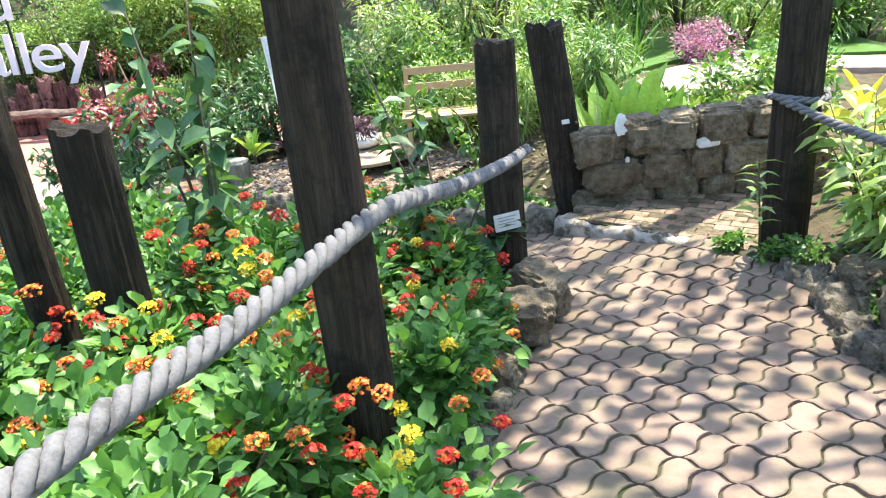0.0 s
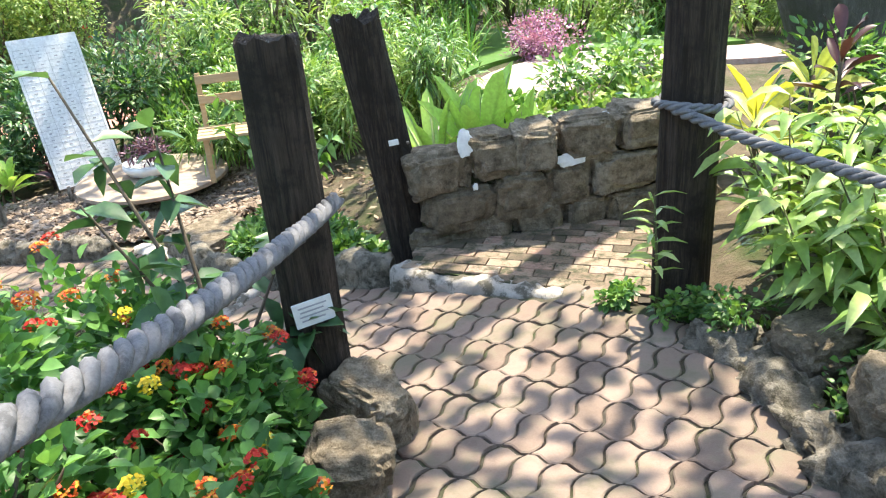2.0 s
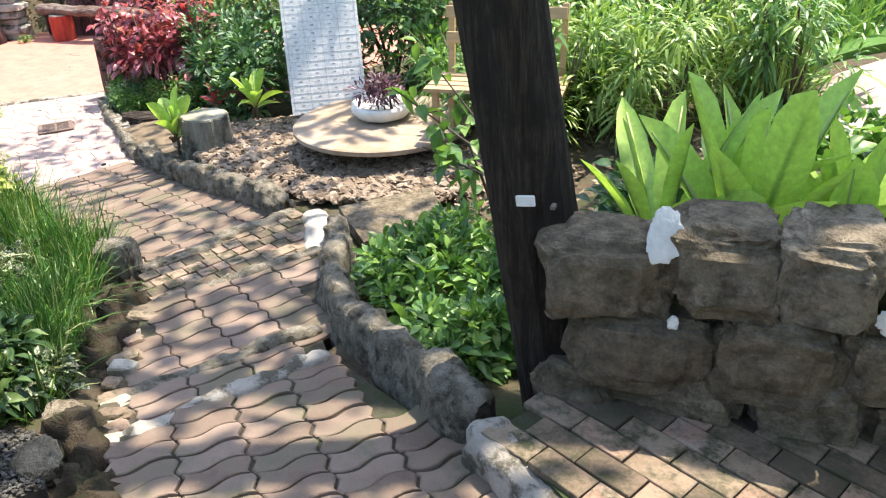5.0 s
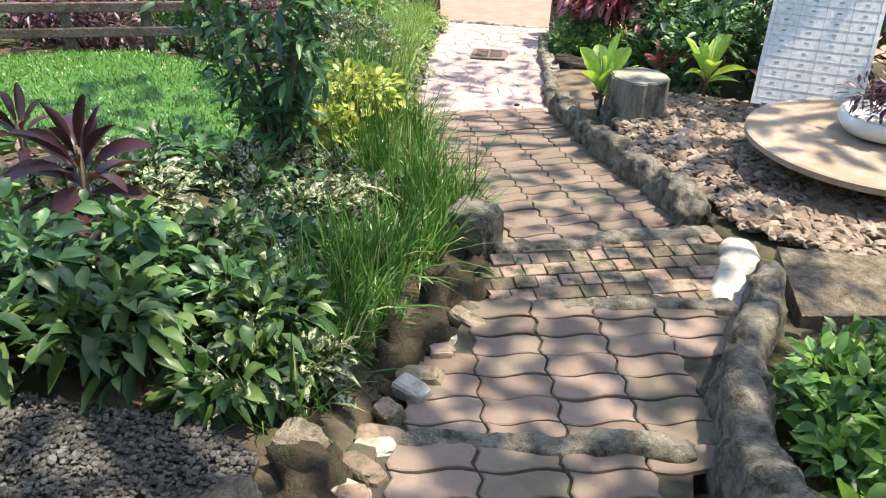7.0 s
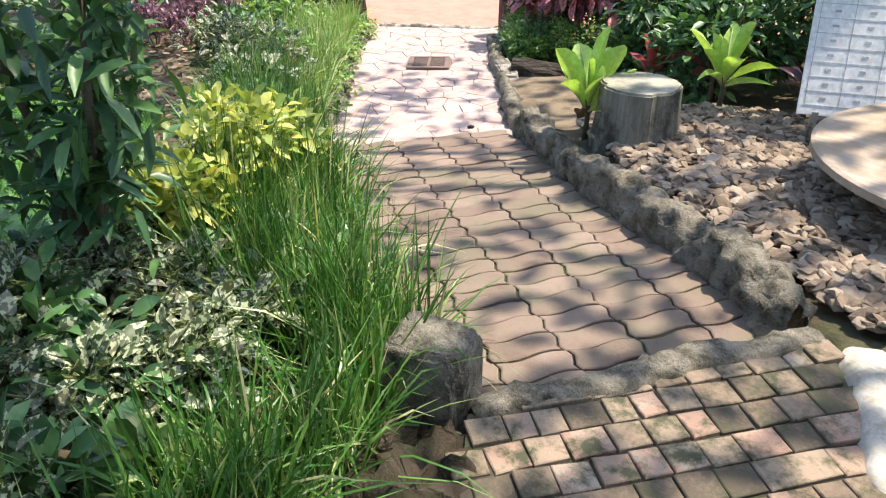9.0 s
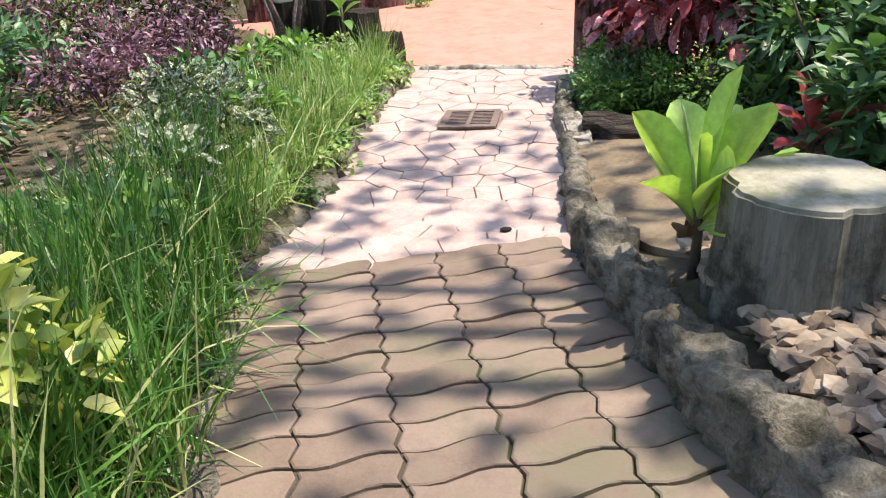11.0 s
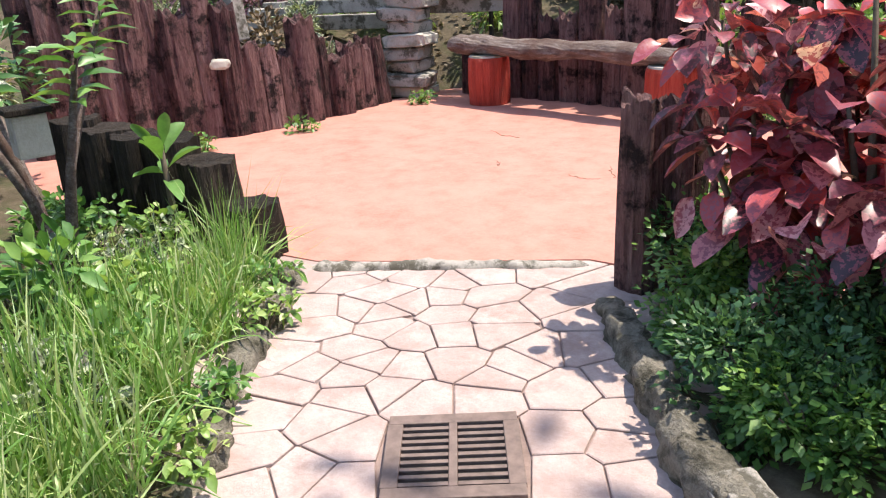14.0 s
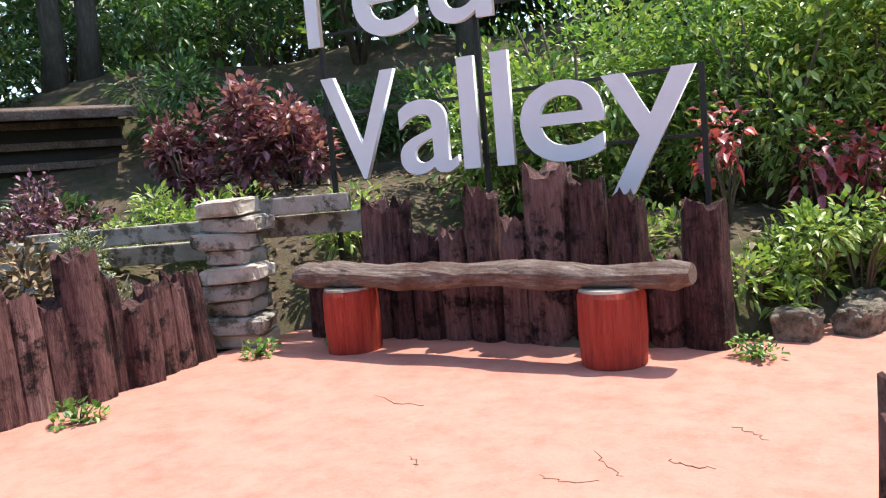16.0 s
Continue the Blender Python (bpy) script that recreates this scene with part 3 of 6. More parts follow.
TREAD2, TREAD3, TREAD4 = [N1[0], N1[1], N2[1], N2[0]], [N2[0], N2[1], N3[1], N3[0]], [N3[0], N3[1], N4[1], N4[0]]
LOWER = [N4[0], N4[1], *LOWER_R[::-1], F0[1], F0[0], *LOWER_L[::-1]]
FLAGS = [F0[0], F0[1], *FLAG_R[::-1], T0[1], T0[0], *FLAG_L[::-1]]
PLAZA_EDGE = [(-7.5, 11.9), (-8.6, 11.5), (-11.6, 11.0), (-10.62, 12.6), (-10.5, 13.4), (-10.75, 14.6), (-10.75, 15.5), (-7.45, 15.95), (-6.9, 17.0), (-3.0, 19.0), (-2.5, 14.5), (-6.0, 12.9), (-6.6, 12.74)]
Z2, Z3 = along(mid(N1), mid(N2), 0.775, 0.70), along(mid(N2), mid(N3), 0.655, 0.60)
Z4, Z5 = (lambda x, y: 0.505), along(mid(N4), mid(F0), 0.405, 0.1)
Z6 = along(mid(F0), (-4.85, 10.62), 0.085, 0.0)


def z_flag(x, y):
    return max(0.0, Z6(x, y))


PAVED += [RAMP, LANDING, TREAD2, TREAD3, TREAD4, LOWER, FLAGS, PLAZA_EDGE]
gv = [(xx, yy, ground_height(xx, yy)) for yy in gy for xx in gx]
gf = [(j * N_G + i, j * N_G + i + 1, (j + 1) * N_G + i + 1, (j + 1) * N_G + i) for j in range(N_G - 1) for i in range(N_G - 1)]
structure(put("ground", mesh_from("ground", gv, gf, SOIL, True)), "brown garden soil with leaf litter sloping down beside the path", "ground")
ramp_bed = slab("path_ramp", RAMP, lambda x, y: ramp_top(x, y) - 0.014, 0.25, BED, "sloping garden path of wavy brown pavers with mossy joints", "path")
tread2_bed = slab("stair_tread_upper", TREAD2, lambda x, y: Z2(x, y) - 0.014, 0.25, BED, "broad path step of worn wavy pavers", "step")
tread3_bed = slab("stair_tread_middle", TREAD3, lambda x, y: Z3(x, y) - 0.014, 0.25, BED, "broad path step of wavy brown pavers", "step")
tread4_bed = slab("stair_tread_brick", TREAD4, lambda x, y: Z4(x, y) - 0.014, 0.25, BED, "path step laid with small tan bricks", "step")
lower_bed = slab("path_lower", LOWER, lambda x, y: Z5(x, y) - 0.014, 0.25, BED, "lower garden path of wavy brown pavers in dappled shade", "path")
flag_bed = slab("path_flagstones", FLAGS, lambda x, y: z_flag(x, y) - 0.008, 0.2, GROUT, "pinkish crazy-paved flagstone path leading onto the plaza", "path")
landing_bed = slab("landing", LANDING, lambda x, y: 1.135, 0.3, BED, "small landing of red paving bricks before the stone wall", "landing")
plaza_slab = slab("plaza", PLAZA_EDGE, lambda x, y: 0.012 + 0.008 * noise.noise((x * 1.2, y * 1.2, 0)), 0.2, PLAZA, "sunlit salmon-pink stamped concrete plaza with fine cracks", "plaza", 0.25)


def kerb(name, pts, width, height, material, label, seed=0, sink=0.2, rough=0.55, round_top=3.4):
    """A rough built kerb along points (x, y, z of its foot)."""
    dense = []
    for a, b in zip(pts, pts[1:]):
        a, b = Vector(a), Vector(b)
        n = max(1, int((b - a).length / 0.03))
        dense += [a.lerp(b, k / n) for k in range(n)]
    dense.append(Vector(pts[-1]))
    for _ in range(4):
        dense = [dense[0]] + [(dense[i - 1] + dense[i] * 2 + dense[i + 1]) / 4 for i in range(1, len(dense) - 1)] + [dense[-1]]
    K = 18
    verts, faces = [], []
    for i, p in enumerate(dense):
        d = (dense[min(i + 1, len(dense) - 1)] - dense[max(i - 1, 0)])
        d.z = 0
        d.normalize()
        s = Vector((d.y, -d.x, 0))
        end = min(1.0, min(i, len(dense) - 1 - i) / 2.5 + 0.55)
        for k in range(K):
            a = math.pi * k / (K - 1)
            cx, cz = math.copysign(abs(math.cos(a)) ** (2 / round_top), math.cos(a)), abs(math.sin(a)) ** (2 / round_top)
            q = p + s * cx * width / 2 * end + Vector((0, 0, cz * (height + sink) * (0.8 + 0.2 * end) - sink))
            n1 = noise.noise(q * 5 + Vector((seed, 0, 0))) * rough * 0.5 + (0.5 - abs(noise.noise(q * 9 + Vector((0, seed, 0))))) * rough * 0.4 - rough * 0.12 + noise.noise(q * 22) * rough * 0.34 + noise.noise(q * 47) * rough * 0.2
            verts.append(q + (s * cx + Vector((0, 0, cz))) * n1 * width)
    for i in range(len(dense) - 1):
        for k in range(K - 1):
            a = i * K + k
            faces.append((a, a + 1, a + K + 1, a + K))
    faces += [tuple(range(K)), tuple((len(dense) - 1) * K + k for k in range(K))[::-1]]
    ob = put(name, mesh_from(name, verts, faces, material, True))
    return structure(ob, label, "kerb")


def on(poly, top, lift=0.0):
    return [(x, y, top(x, y) + lift) for x, y in poly]


kerb("kerb_mulch_bed", [(-1.36, 9.56, 0.4), (-1.9, 9.86, 0.34), (-2.4, 10.0, 0.29), (-2.76, 10.14, 0.25), (-3.1, 10.29, 0.2), (-3.42, 10.44, 0.16), (-3.68, 10.59, 0.13), (-3.95, 10.76, 0.1)], 0.2, 0.16, KERB, "dark mossy stone and mortar kerb beside the path", 3)
kerb("kerb_flag_right", [(-3.95, 10.76, 0.1), (-4.24, 10.9, 0.06), (-4.84, 11.36, 0), (-5.53, 11.87, 0), (-6.0, 12.23, -0.02), (-6.28, 12.44, -0.06)], 0.14, 0.1, KERB, "narrow rough stone edging of the flagstone path", 8, rough=0.5)
kerb("kerb_stairs_right", [(-0.74, 9.22, 0.5), (-0.5, 8.86, 0.58), (-0.2, 8.32, 0.63), (0.14, 7.95, 0.7), (0.55, 7.62, 0.86), (1.1, 7.2, 1.0)], 0.18, 0.19, KERB, "thick weathered stone and mortar kerb of the steps", 5, 0.3, 0.42)
kerb("kerb_stairs_left", [(0.2, 6.3, 0.98), (-0.3, 6.72, 0.84), (-0.75, 7.05, 0.72), (-1.05, 7.52, 0.63), (-1.45, 7.98, 0.58), (-1.74, 8.3, 0.46)], 0.3, 0.03, EARTH, "dark packed earth edge of the steps", 6, 0.3, 0.8, 2.2)
kerb("kerb_lower_left", [(-1.9, 8.45, 0.38), (-2.7, 8.66, 0.3), (-3.3, 8.94, 0.22), (-4.14, 9.28, 0.12), (-4.7, 9.54, 0.05), (-5.42, 10.12, 0.0), (-6.02, 10.58, 0), (-6.76, 11.16, 0), (-7.48, 11.76, 0)], 0.14, 0.05, KERB, "low rough stone edging under long grass", 7, rough=0.6)
kerb("kerb_ramp_left", [(0.6, 0.0, 1.92), (0.62, 3.6, 1.46), (0.78, 4.5, 1.35), (0.8, 5.6, 1.2), (0.65, 5.98, 1.12)], 0.16, 0.05, KERB, "low earthy edge of the path below the flowers", 9, rough=0.6)
kerb("kerb_ramp_right", [(2.62, 0.0, 1.9), (2.56, 4.0, 1.42), (2.52, 5.2, 1.27), (2.5, 6.1, 1.18)], 0.3, 0.08, KERB, "dark mossy earth edge of the path", 11, rough=0.7)
for i, (e, zt, name) in enumerate(((N1, 0.85, "upper"), (N2, 0.71, "middle"), (N3, 0.61, "lower"), (N4, 0.515, "brick"))):
    lo, hi = Vector((*e[0], zt - 0.05)), Vector((*e[1], zt - 0.05))
    kerb("step_edge_" + name, [lo.lerp(hi, k / 6) + Vector((0.02 * math.sin(k * 2.1 + i), 0.015 * math.cos(k * 1.7), 0)) for k in range(7)], 0.11, 0.056, CONCRETE if i == 0 else KERB, "rough concrete edge stone of a path step", 20 + i, 0.12, 0.35, 5)
kerb("landing_edge", [(1.1, 7.16, 1.0), (1.4, 6.92, 1.02), (1.75, 6.66, 1.04), (2.1, 6.4, 1.06)], 0.16, 0.12, CONCRETE, "pale edging stones of the landing", 31, 0.2, 0.35, 4)
kerb("threshold", [(*T0[0], -0.02), (-7.0, 12.28, -0.02), (*T0[1], -0.02)], 0.09, 0.045, CONCRETE, "rough concrete ridge between flagstones and plaza", 41, 0.1, 0.4, 3)

# ---- posts and rope fence ----


def timber(name, x, y, r, h, z, label, category="post", material=POST, lean=(0, 0), seed=0, jag=0.05, group="", square=0.0, rows=16, sides=40):
    """A weathered upright log with furrows and an uneven top."""
    verts, faces = [], []
    for i in range(rows):
        t = i / (rows - 1)
        for k in range(sides):
            a = 2 * math.pi * k / sides
            c, s = math.cos(a), math.sin(a)
            q = 1.0 / (max(abs(c), abs(s)) ** square)
            crack = noise.noise((c * 9 + seed, s * 9, t * 1.3 + seed))
            furrow = 0.1 * noise.noise((c * 4 + seed, s * 4, t * 0.8 + seed)) + 0.09 * noise.noise((c * 15 + seed, s * 15, t * 2)) + 0.05 * noise.noise((c * 2, s * 2 + seed, t * 4)) - 0.2 * max(0.0, crack - 0.22)
            rr = r * q * (1.04 - 0.08 * t + furrow)
            top = h + jag * 2 * noise.noise((c * 1.5 + seed * 1.3, s * 1.5, seed)) + jag * 0.8 * noise.noise((c * 6, s * 6, seed))
            verts.append((rr * c + lean[0] * t, rr * s + lean[1] * t, -0.15 + t * (top + 0.15)))
    for i in range(rows - 1):
        for k in range(sides):
            a, b = i * sides + k, i * sides + (k + 1) % sides
            faces.append((a, b, b + sides, a + sides))
    n = len(verts)
    ctr = (lean[0], lean[1], h - jag * 0.6)
    verts.append(ctr)
    faces += [((rows - 1) * sides + k, (rows - 1) * sides + (k + 1) % sides, n) for k in range(sides)]
    ob = put(name, mesh_from(name, verts, faces, material), at=Matrix.Translation((x, y, z)))
    return tagged(ob, label, category, group)


FENCE = "posts of the rope fence"
near_post = timber("fence_post", 0.37, 3.52, 0.1, 2.1, 1.42, "dark weathered timber fence post carrying a thick rope", lean=(-0.04, -0.04), seed=1, group=FENCE)
fork_post = timber("fence_post", 0.77, 5.58, 0.112, 1.55, 1.2, "black weathered timber post with a paper label and rope end", lean=(-0.02, -0.03), seed=2, jag=0.015, group=FENCE)
tag_post = timber("fence_post", 1.275, 7.58, 0.145, 1.5, 1.05, "brown furrowed timber post with a small white tag", lean=(-0.24, -0.08), seed=3, jag=0.05, group=FENCE)
beam_post = timber("fence_post", 2.55, 6.29, 0.135, 2.4, 1.15, "tall dark timber post beside leafy plants", seed=4, group=FENCE)
far_post = timber("fence_post", -1.02, 4.0, 0.085, 1.55, 1.35, "dark timber post standing among the flowers", lean=(-0.04, 0.0), seed=5, group=FENCE)
far_post_low = timber("fence_post", -0.72, 4.02, 0.105, 1.42, 1.35, "dark timber post with a pale cut top among the flowers", seed=6, jag=0.02, group=FENCE)
part("tag", new_box((0.06, 0.014, 0.034), pose(-0.09, -0.207, 0.778, 0, -8, -2), 0.003), WHITE, tag_post, "small white tag")
paper = part("paper_label", new_box((0.15, 0.01, 0.1), pose(0.005, -0.132, 0.57, 0, -6, 16), 0.002), WHITE, fork_post, "wrapped white paper label")
for k in range(4):
    part("print_line", new_box((0.11 - 0.02 * (k % 2), 0.002, 0.006), pose(0.005, -0.132, 0.57, 0, -6, 16) @ pose(-0.005 * (k % 2), -0.0058, 0.03 - 0.018 * k)), INK, paper, "grey printed line")
part("nail", new_box((0.016, 0.03, 0.014), pose(-0.005, -0.192, 0.765), 0.004), IRON, tag_post)


def rope(name, pts, r, label, lay=0.16):
    """A laid three-strand rope hung through points."""
    ctrl = [Vector(p) for p in pts]
    dense = []
    for i in range(len(ctrl) - 1):
        p0, p1, p2, p3 = ctrl[max(i - 1, 0)], ctrl[i], ctrl[i + 1], ctrl[min(i + 2, len(ctrl) - 1)]
        n = max(2, int((p2 - p1).length / 0.012))
        for k in range(n):
            t = k / n
            dense.append(0.5 * ((2 * p1) + (p2 - p0) * t + (2 * p0 - 5 * p1 + 4 * p2 - p3) * t * t + (3 * p1 - p0 - 3 * p2 + p3) * t ** 3))
    dense.append(ctrl[-1])
    ob = thing(name, dense[0], label, "rope", "ropes of the fence")
    for strand in range(3):
        line, dist = [], 0.0
        for i, p in enumerate(dense):
            d = (dense[min(i + 1, len(dense) - 1)] - dense[max(i - 1, 0)]).normalized()
            dist += (p - dense[i - 1]).length if i else 0
            s = d.cross(Vector((0, 0, 1))).normalized()
            o = s.cross(d)
            a = 2 * math.pi * (dist / lay + strand / 3)
            line.append(p + (s * math.cos(a) + o * math.sin(a)) * r * 0.56 - dense[0])
        put("strand", mesh_from("rope_strand", *tube(line, [r * 0.5] * len(line), 8, 0.35, strand), ROPE, True), ob)
    return ob


rope("rope", [(-0.1, 0.0, 2.95), (0.05, 1.2, 2.78), (0.2, 2.3, 2.655), (0.3, 2.8, 2.6), (0.42, 3.3, 2.585), (0.5, 3.62, 2.56), (0.6, 4.15, 2.42), (0.69, 4.65, 2.3), (0.8, 5.2, 2.19), (0.9, 5.6, 2.14)], 0.032, "thick grey laid rope hanging between fence posts")
rope("rope", [(2.42, 6.2, 2.2), (2.62, 5.8, 2.13), (2.85, 5.3, 2.1), (3.1, 4.6, 2.12), (3.5, 3.4, 2.3)], 0.026, "dark grey laid rope tied to a tall post")
coil = [(2.55 + 0.165 * math.cos(a), 6.29 + 0.165 * math.sin(a), 2.2 + 0.01 * math.sin(a * 2)) for a in [k * 0.5 for k in range(14)]]
rope("rope_loop", coil, 0.022, "rope loop wound round the tall post")

# ---- stone wall ----
wall = structure(thing("wall_stone", (1.3, 7.42, 1.05), "low dark rubble stone wall with pale lichen", "wall"), "low dark rubble stone wall with pale lichen", "wall")
stone_shapes = [rock_mesh("wall_rock", (0.36, 0.3, 0.24), ROCK, s, 0.27, 4, 0.44) for s in range(9)]
for course in range(3):
    x = 0.04 if course % 2 else -0.06
    k = course * 4
    while x < 1.78:
        w = 0.26 + 0.2 * ((k * 37) % 10) / 10
        y0 = 0.06 + 0.14 * x / 1.6 + 0.02 * ((k * 29) % 5 - 2) / 2
        top = 0.255 * course + 0.1 + (0.05 if x > 0.55 else 0.0) - (0.05 if x < 0.1 else 0) + (0.03 * ((k * 17) % 5 - 2) / 2 if course == 2 else 0.0)
        put("stone", stone_shapes[k % 9], wall, at=pose(x + w / 2, y0, top, (k * 53) % 7 - 3, (k * 31) % 6 - 3, 5 + (k * 71) % 10 - 5) @ Matrix.Diagonal((w / 0.345, 1, 1.15, 1)))
        x += w
        k += 1
part("core", new_box((1.8, 0.16, 0.68), pose(0.9, 0.17, 0.25, 0, 0, 5), 0.04), SOIL, wall, "dark earth in the joints")
for k, (x, y, z, w, h, tilt) in enumerate(((0.31, -0.07, 0.74, 0.1, 0.17, 12), (1.22, 0.05, 0.74, 0.09, 0.16, 10), (0.98, 0.0, 0.54, 0.2, 0.09, 24), (0.36, -0.075, 0.45, 0.035, 0.05, 0))):
    put("lime_patch", rock_mesh("lime_patch", (w * 0.9, 0.022, h * 0.9), WHITE, 300 + k, 0.34, 4, 0.8), wall, "whitewashed patch", pose(x, y + 0.012, z, -tilt, 0, 8))

# ---- rocks along the path ----
for i, (x, y, z, sx, sy, sz, lab) in enumerate(((0.86, 4.98, 1.36, 0.3, 0.3, 0.26, 0), (0.93, 5.38, 1.3, 0.24, 0.36, 0.3, 1), (0.86, 5.66, 1.22, 0.16, 0.14, 0.22, 2), (2.75, 3.75, 1.5, 0.45, 0.5, 0.5, 0), (2.8, 4.35, 1.42, 0.4, 0.36, 0.42, 1), (2.76, 4.85, 1.36, 0.34, 0.34, 0.34, 0), (2.78, 5.4, 1.3, 0.3, 0.36, 0.26, 1), (-0.42, 6.62, 0.84, 0.2, 0.15, 0.1, 1), (-0.62, 6.9, 0.78, 0.14, 0.13, 0.1, 1), (0.72, 4.45, 1.38, 0.2, 0.24, 0.16, 1))):
    ob = put("rock", rock_mesh("rock", (sx, sy, sz), PALE if lab == 2 else ROCK, i + 11, 0.3, 4), at=pose(x, y, z + sz * 0.2, i * 7 % 12, i * 11 % 9, i * 47))
    tagged(ob, ("grey rough rock with pale top at the path edge", "dark grey pitted rock at the path edge", "small pale rock at the path edge")[lab], "rock", "rocks along the path")
ob = put("end_block", rock_mesh("end_block", (0.27, 0.22, 0.5), KERB, 61, 0.13, 4, 0.34), at=pose(-1.82, 8.33, 0.44, 0, 0, 30))
tagged(ob, "weathered mortar block ending the step kerb", "block")
kerb("cement_strip", [(-1.14, 9.52, 0.47), (-1.0, 9.4, 0.5), (-0.88, 9.22, 0.51), (-0.74, 8.98, 0.5)], 0.22, 0.035, PALE, "smooth pale cement strip beside the brick step", 44, 0.15, 0.12, 4)
slab("concrete_slab", [(-0.9, 9.52), (-0.46, 9.1), (-0.13, 9.66), (-0.42, 10.05)], lambda x, y: 0.56 + 0.012 * noise.noise((x * 5, y * 5, 1)), 0.1, ROCK, "grey concrete slab lying beside the stone chips", "slab", 0.06)

# ---- stump, table, bowl, board ----
stump = thing("tree_stump", (-2.91, 10.57, 0.4), "sawn grey tree stump on the stone chips", "stump")
put("bark", mesh_from("stump_bark", *lathe([(0.25, -0.08), (0.228, 0.03), (0.214, 0.14), (0.208, 0.25), (0.207, 0.305)], 40, 0.12, 3), STUMPSIDE), stump)
put("cut_face", mesh_from("stump_face", *lathe([(0.2, 0.3), (0.196, 0.317), (0.1, 0.32)], 40, 0.1, 3), CUTWOOD), stump, "pale sawn top")
table = thing("spool_table", (-1.27, 10.93, 0.46), "round weathered wooden spool table", "table")
put("tabletop", mesh_from("table_top", *lathe([(0.755, 0.2), (0.772, 0.212), (0.772, 0.244), (0.755, 0.252), (0.3, 0.254)], 64), SPOOL), table)
put("drum", mesh_from("table_drum", *lathe([(0.25, -0.03), (0.25, 0.202)], 28, 0.03), POST), table, "dark wooden drum")
bowl = thing("plant_bowl", (-1.3, 10.98, 0.714), "white glazed bowl planted with purple leaves", "plant pot")
put("pot", mesh_from("bowl_pot", *lathe([(0.14, 0.0), (0.22, 0.03), (0.265, 0.09), (0.26, 0.14), (0.235, 0.14), (0.22, 0.1)], 40, 0.02), BOWL, True), bowl)
p, d = scatter(0.26, 0.3, 420, 0.3, 0.3)
put("foliage", leaf_mesh("bowl_leaves", p + np.array([0, 0, 0.07]), d, 0.07, 0.025, L_PURPLE, 0.2), bowl, "small purple leaves")
yard_board = thing("notice_board", pose(-2.0, 11.25, 0.47, 0, 0, 34), "white notice board with a printed table of numbers, leaning back", "sign")
BW, BH = 0.7, 1.6
lean_m = pose(0, 0, 0.14, -20)
part("panel", new_box((BW, 0.018, BH), lean_m @ pose(0, 0, BH / 2), 0.004), BOARD, yard_board)
for k in range(21):
    part("rule", new_box((BW - 0.04, 0.002, 0.0022), lean_m @ pose(0, -0.0105, 0.05 + k * 0.072)), INK, yard_board)
for k in range(5):
    part("rule", new_box((0.0022, 0.002, 1.442), lean_m @ pose(-0.32 + k * 0.16, -0.0105, 0.77)), INK, yard_board)
for k in range(20):
    for c in range(4):
        part("entry", new_box((0.03, 0.002, 0.012), lean_m @ pose(-0.24 + c * 0.16, -0.0105, 0.086 + k * 0.072)), INK, yard_board)
for sx in (-0.26, 0.26):
    part("leg", new_box((0.035, 0.035, 0.2), pose(sx, 0.01, 0.06), 0.004), CONCRETE, yard_board)
    part("prop", new_box((0.03, 0.03, 0.95), pose(sx, 0.5, 0.45, 14), 0.004), POST, yard_board)

# ---- drain ----
gang = math.atan2(0.266, 0.225)
drain = thing("drain_grate", pose(-5.935, 11.4, 0.008, 0, 0, math.degrees(gang)), "square rusty iron drain grate in the flagstones", "drain")
bm = bmesh.new()
for sx, sy, w, h in ((0, 0.165, 0.37, 0.045), (0, -0.165, 0.37, 0.045), (0.165, 0, 0.045, 0.285), (-0.165, 0, 0.045, 0.285), (0, 0, 0.024, 0.285)):
    box(bm, (w, h, 0.02), pose(sx, sy, 0.004), 0.003)
part("frame", bm, IRON, drain)
for side in (-0.079, 0.079):
    for k in range(9):
        part("bar", new_box((0.134, 0.015, 0.014), pose(side, -0.125 + k * 0.0312, 0.002), 0.002), IRON, drain)
part("sump", new_box((0.34, 0.34, 0.006), pose(0, 0, -0.004)), DARK, drain)

# ---- plaza: bench, palisade, pillar, sign ----
bench = thing("log_bench", (-8.88, 15.18, 0.0), "weathered log bench seat on two red drums", "bench")
ax = Vector((1.8, 0.17, 0)).normalized()
for name, c in (("leg", (-9.79, 15.1)), ("leg", (-7.98, 15.27))):
    q = Matrix.Translation((c[0] + 8.88, c[1] - 15.18, 0.0))
    put("leg", mesh_from("bench_leg", *lathe([(0.165, 0.0), (0.182, 0.02), (0.19, 0.2), (0.186, 0.4), (0.176, 0.43)], 56, 0.07, c[0]), REDLEG), bench, "red painted drum carved like bark", q)
    put("leg_cap", mesh_from("bench_leg_cap", *lathe([(0.174, 0.43), (0.168, 0.445)], 40), PALE), bench, "pale drum top", q)
pts, rad = [], []
for k in range(30):
    t = k / 29
    s = -1.34 + 2.68 * t
    pts.append((ax.x * s + 0.015 * math.sin(k * 0.9), ax.y * s + 0.02 * math.sin(k * 0.5), 0.515 + 0.012 * math.sin(k * 0.45) + 0.02 * (0.5 - t)))
    rad.append(0.105 + 0.012 * math.sin(k * 0.7) - (0.035 if k in (0, 29) else 0.0) + 0.02 * (1 - t))
sv, sf = tube(pts, rad, 26, 0.22, 5)
sv = [Vector((v[0], v[1], 0.515 + (v[2] - 0.515) * 0.68)) for v in sv]
put("seat", mesh_from("bench_seat", sv, sf, GREYLOG), bench, "grey weathered log with deep grain")

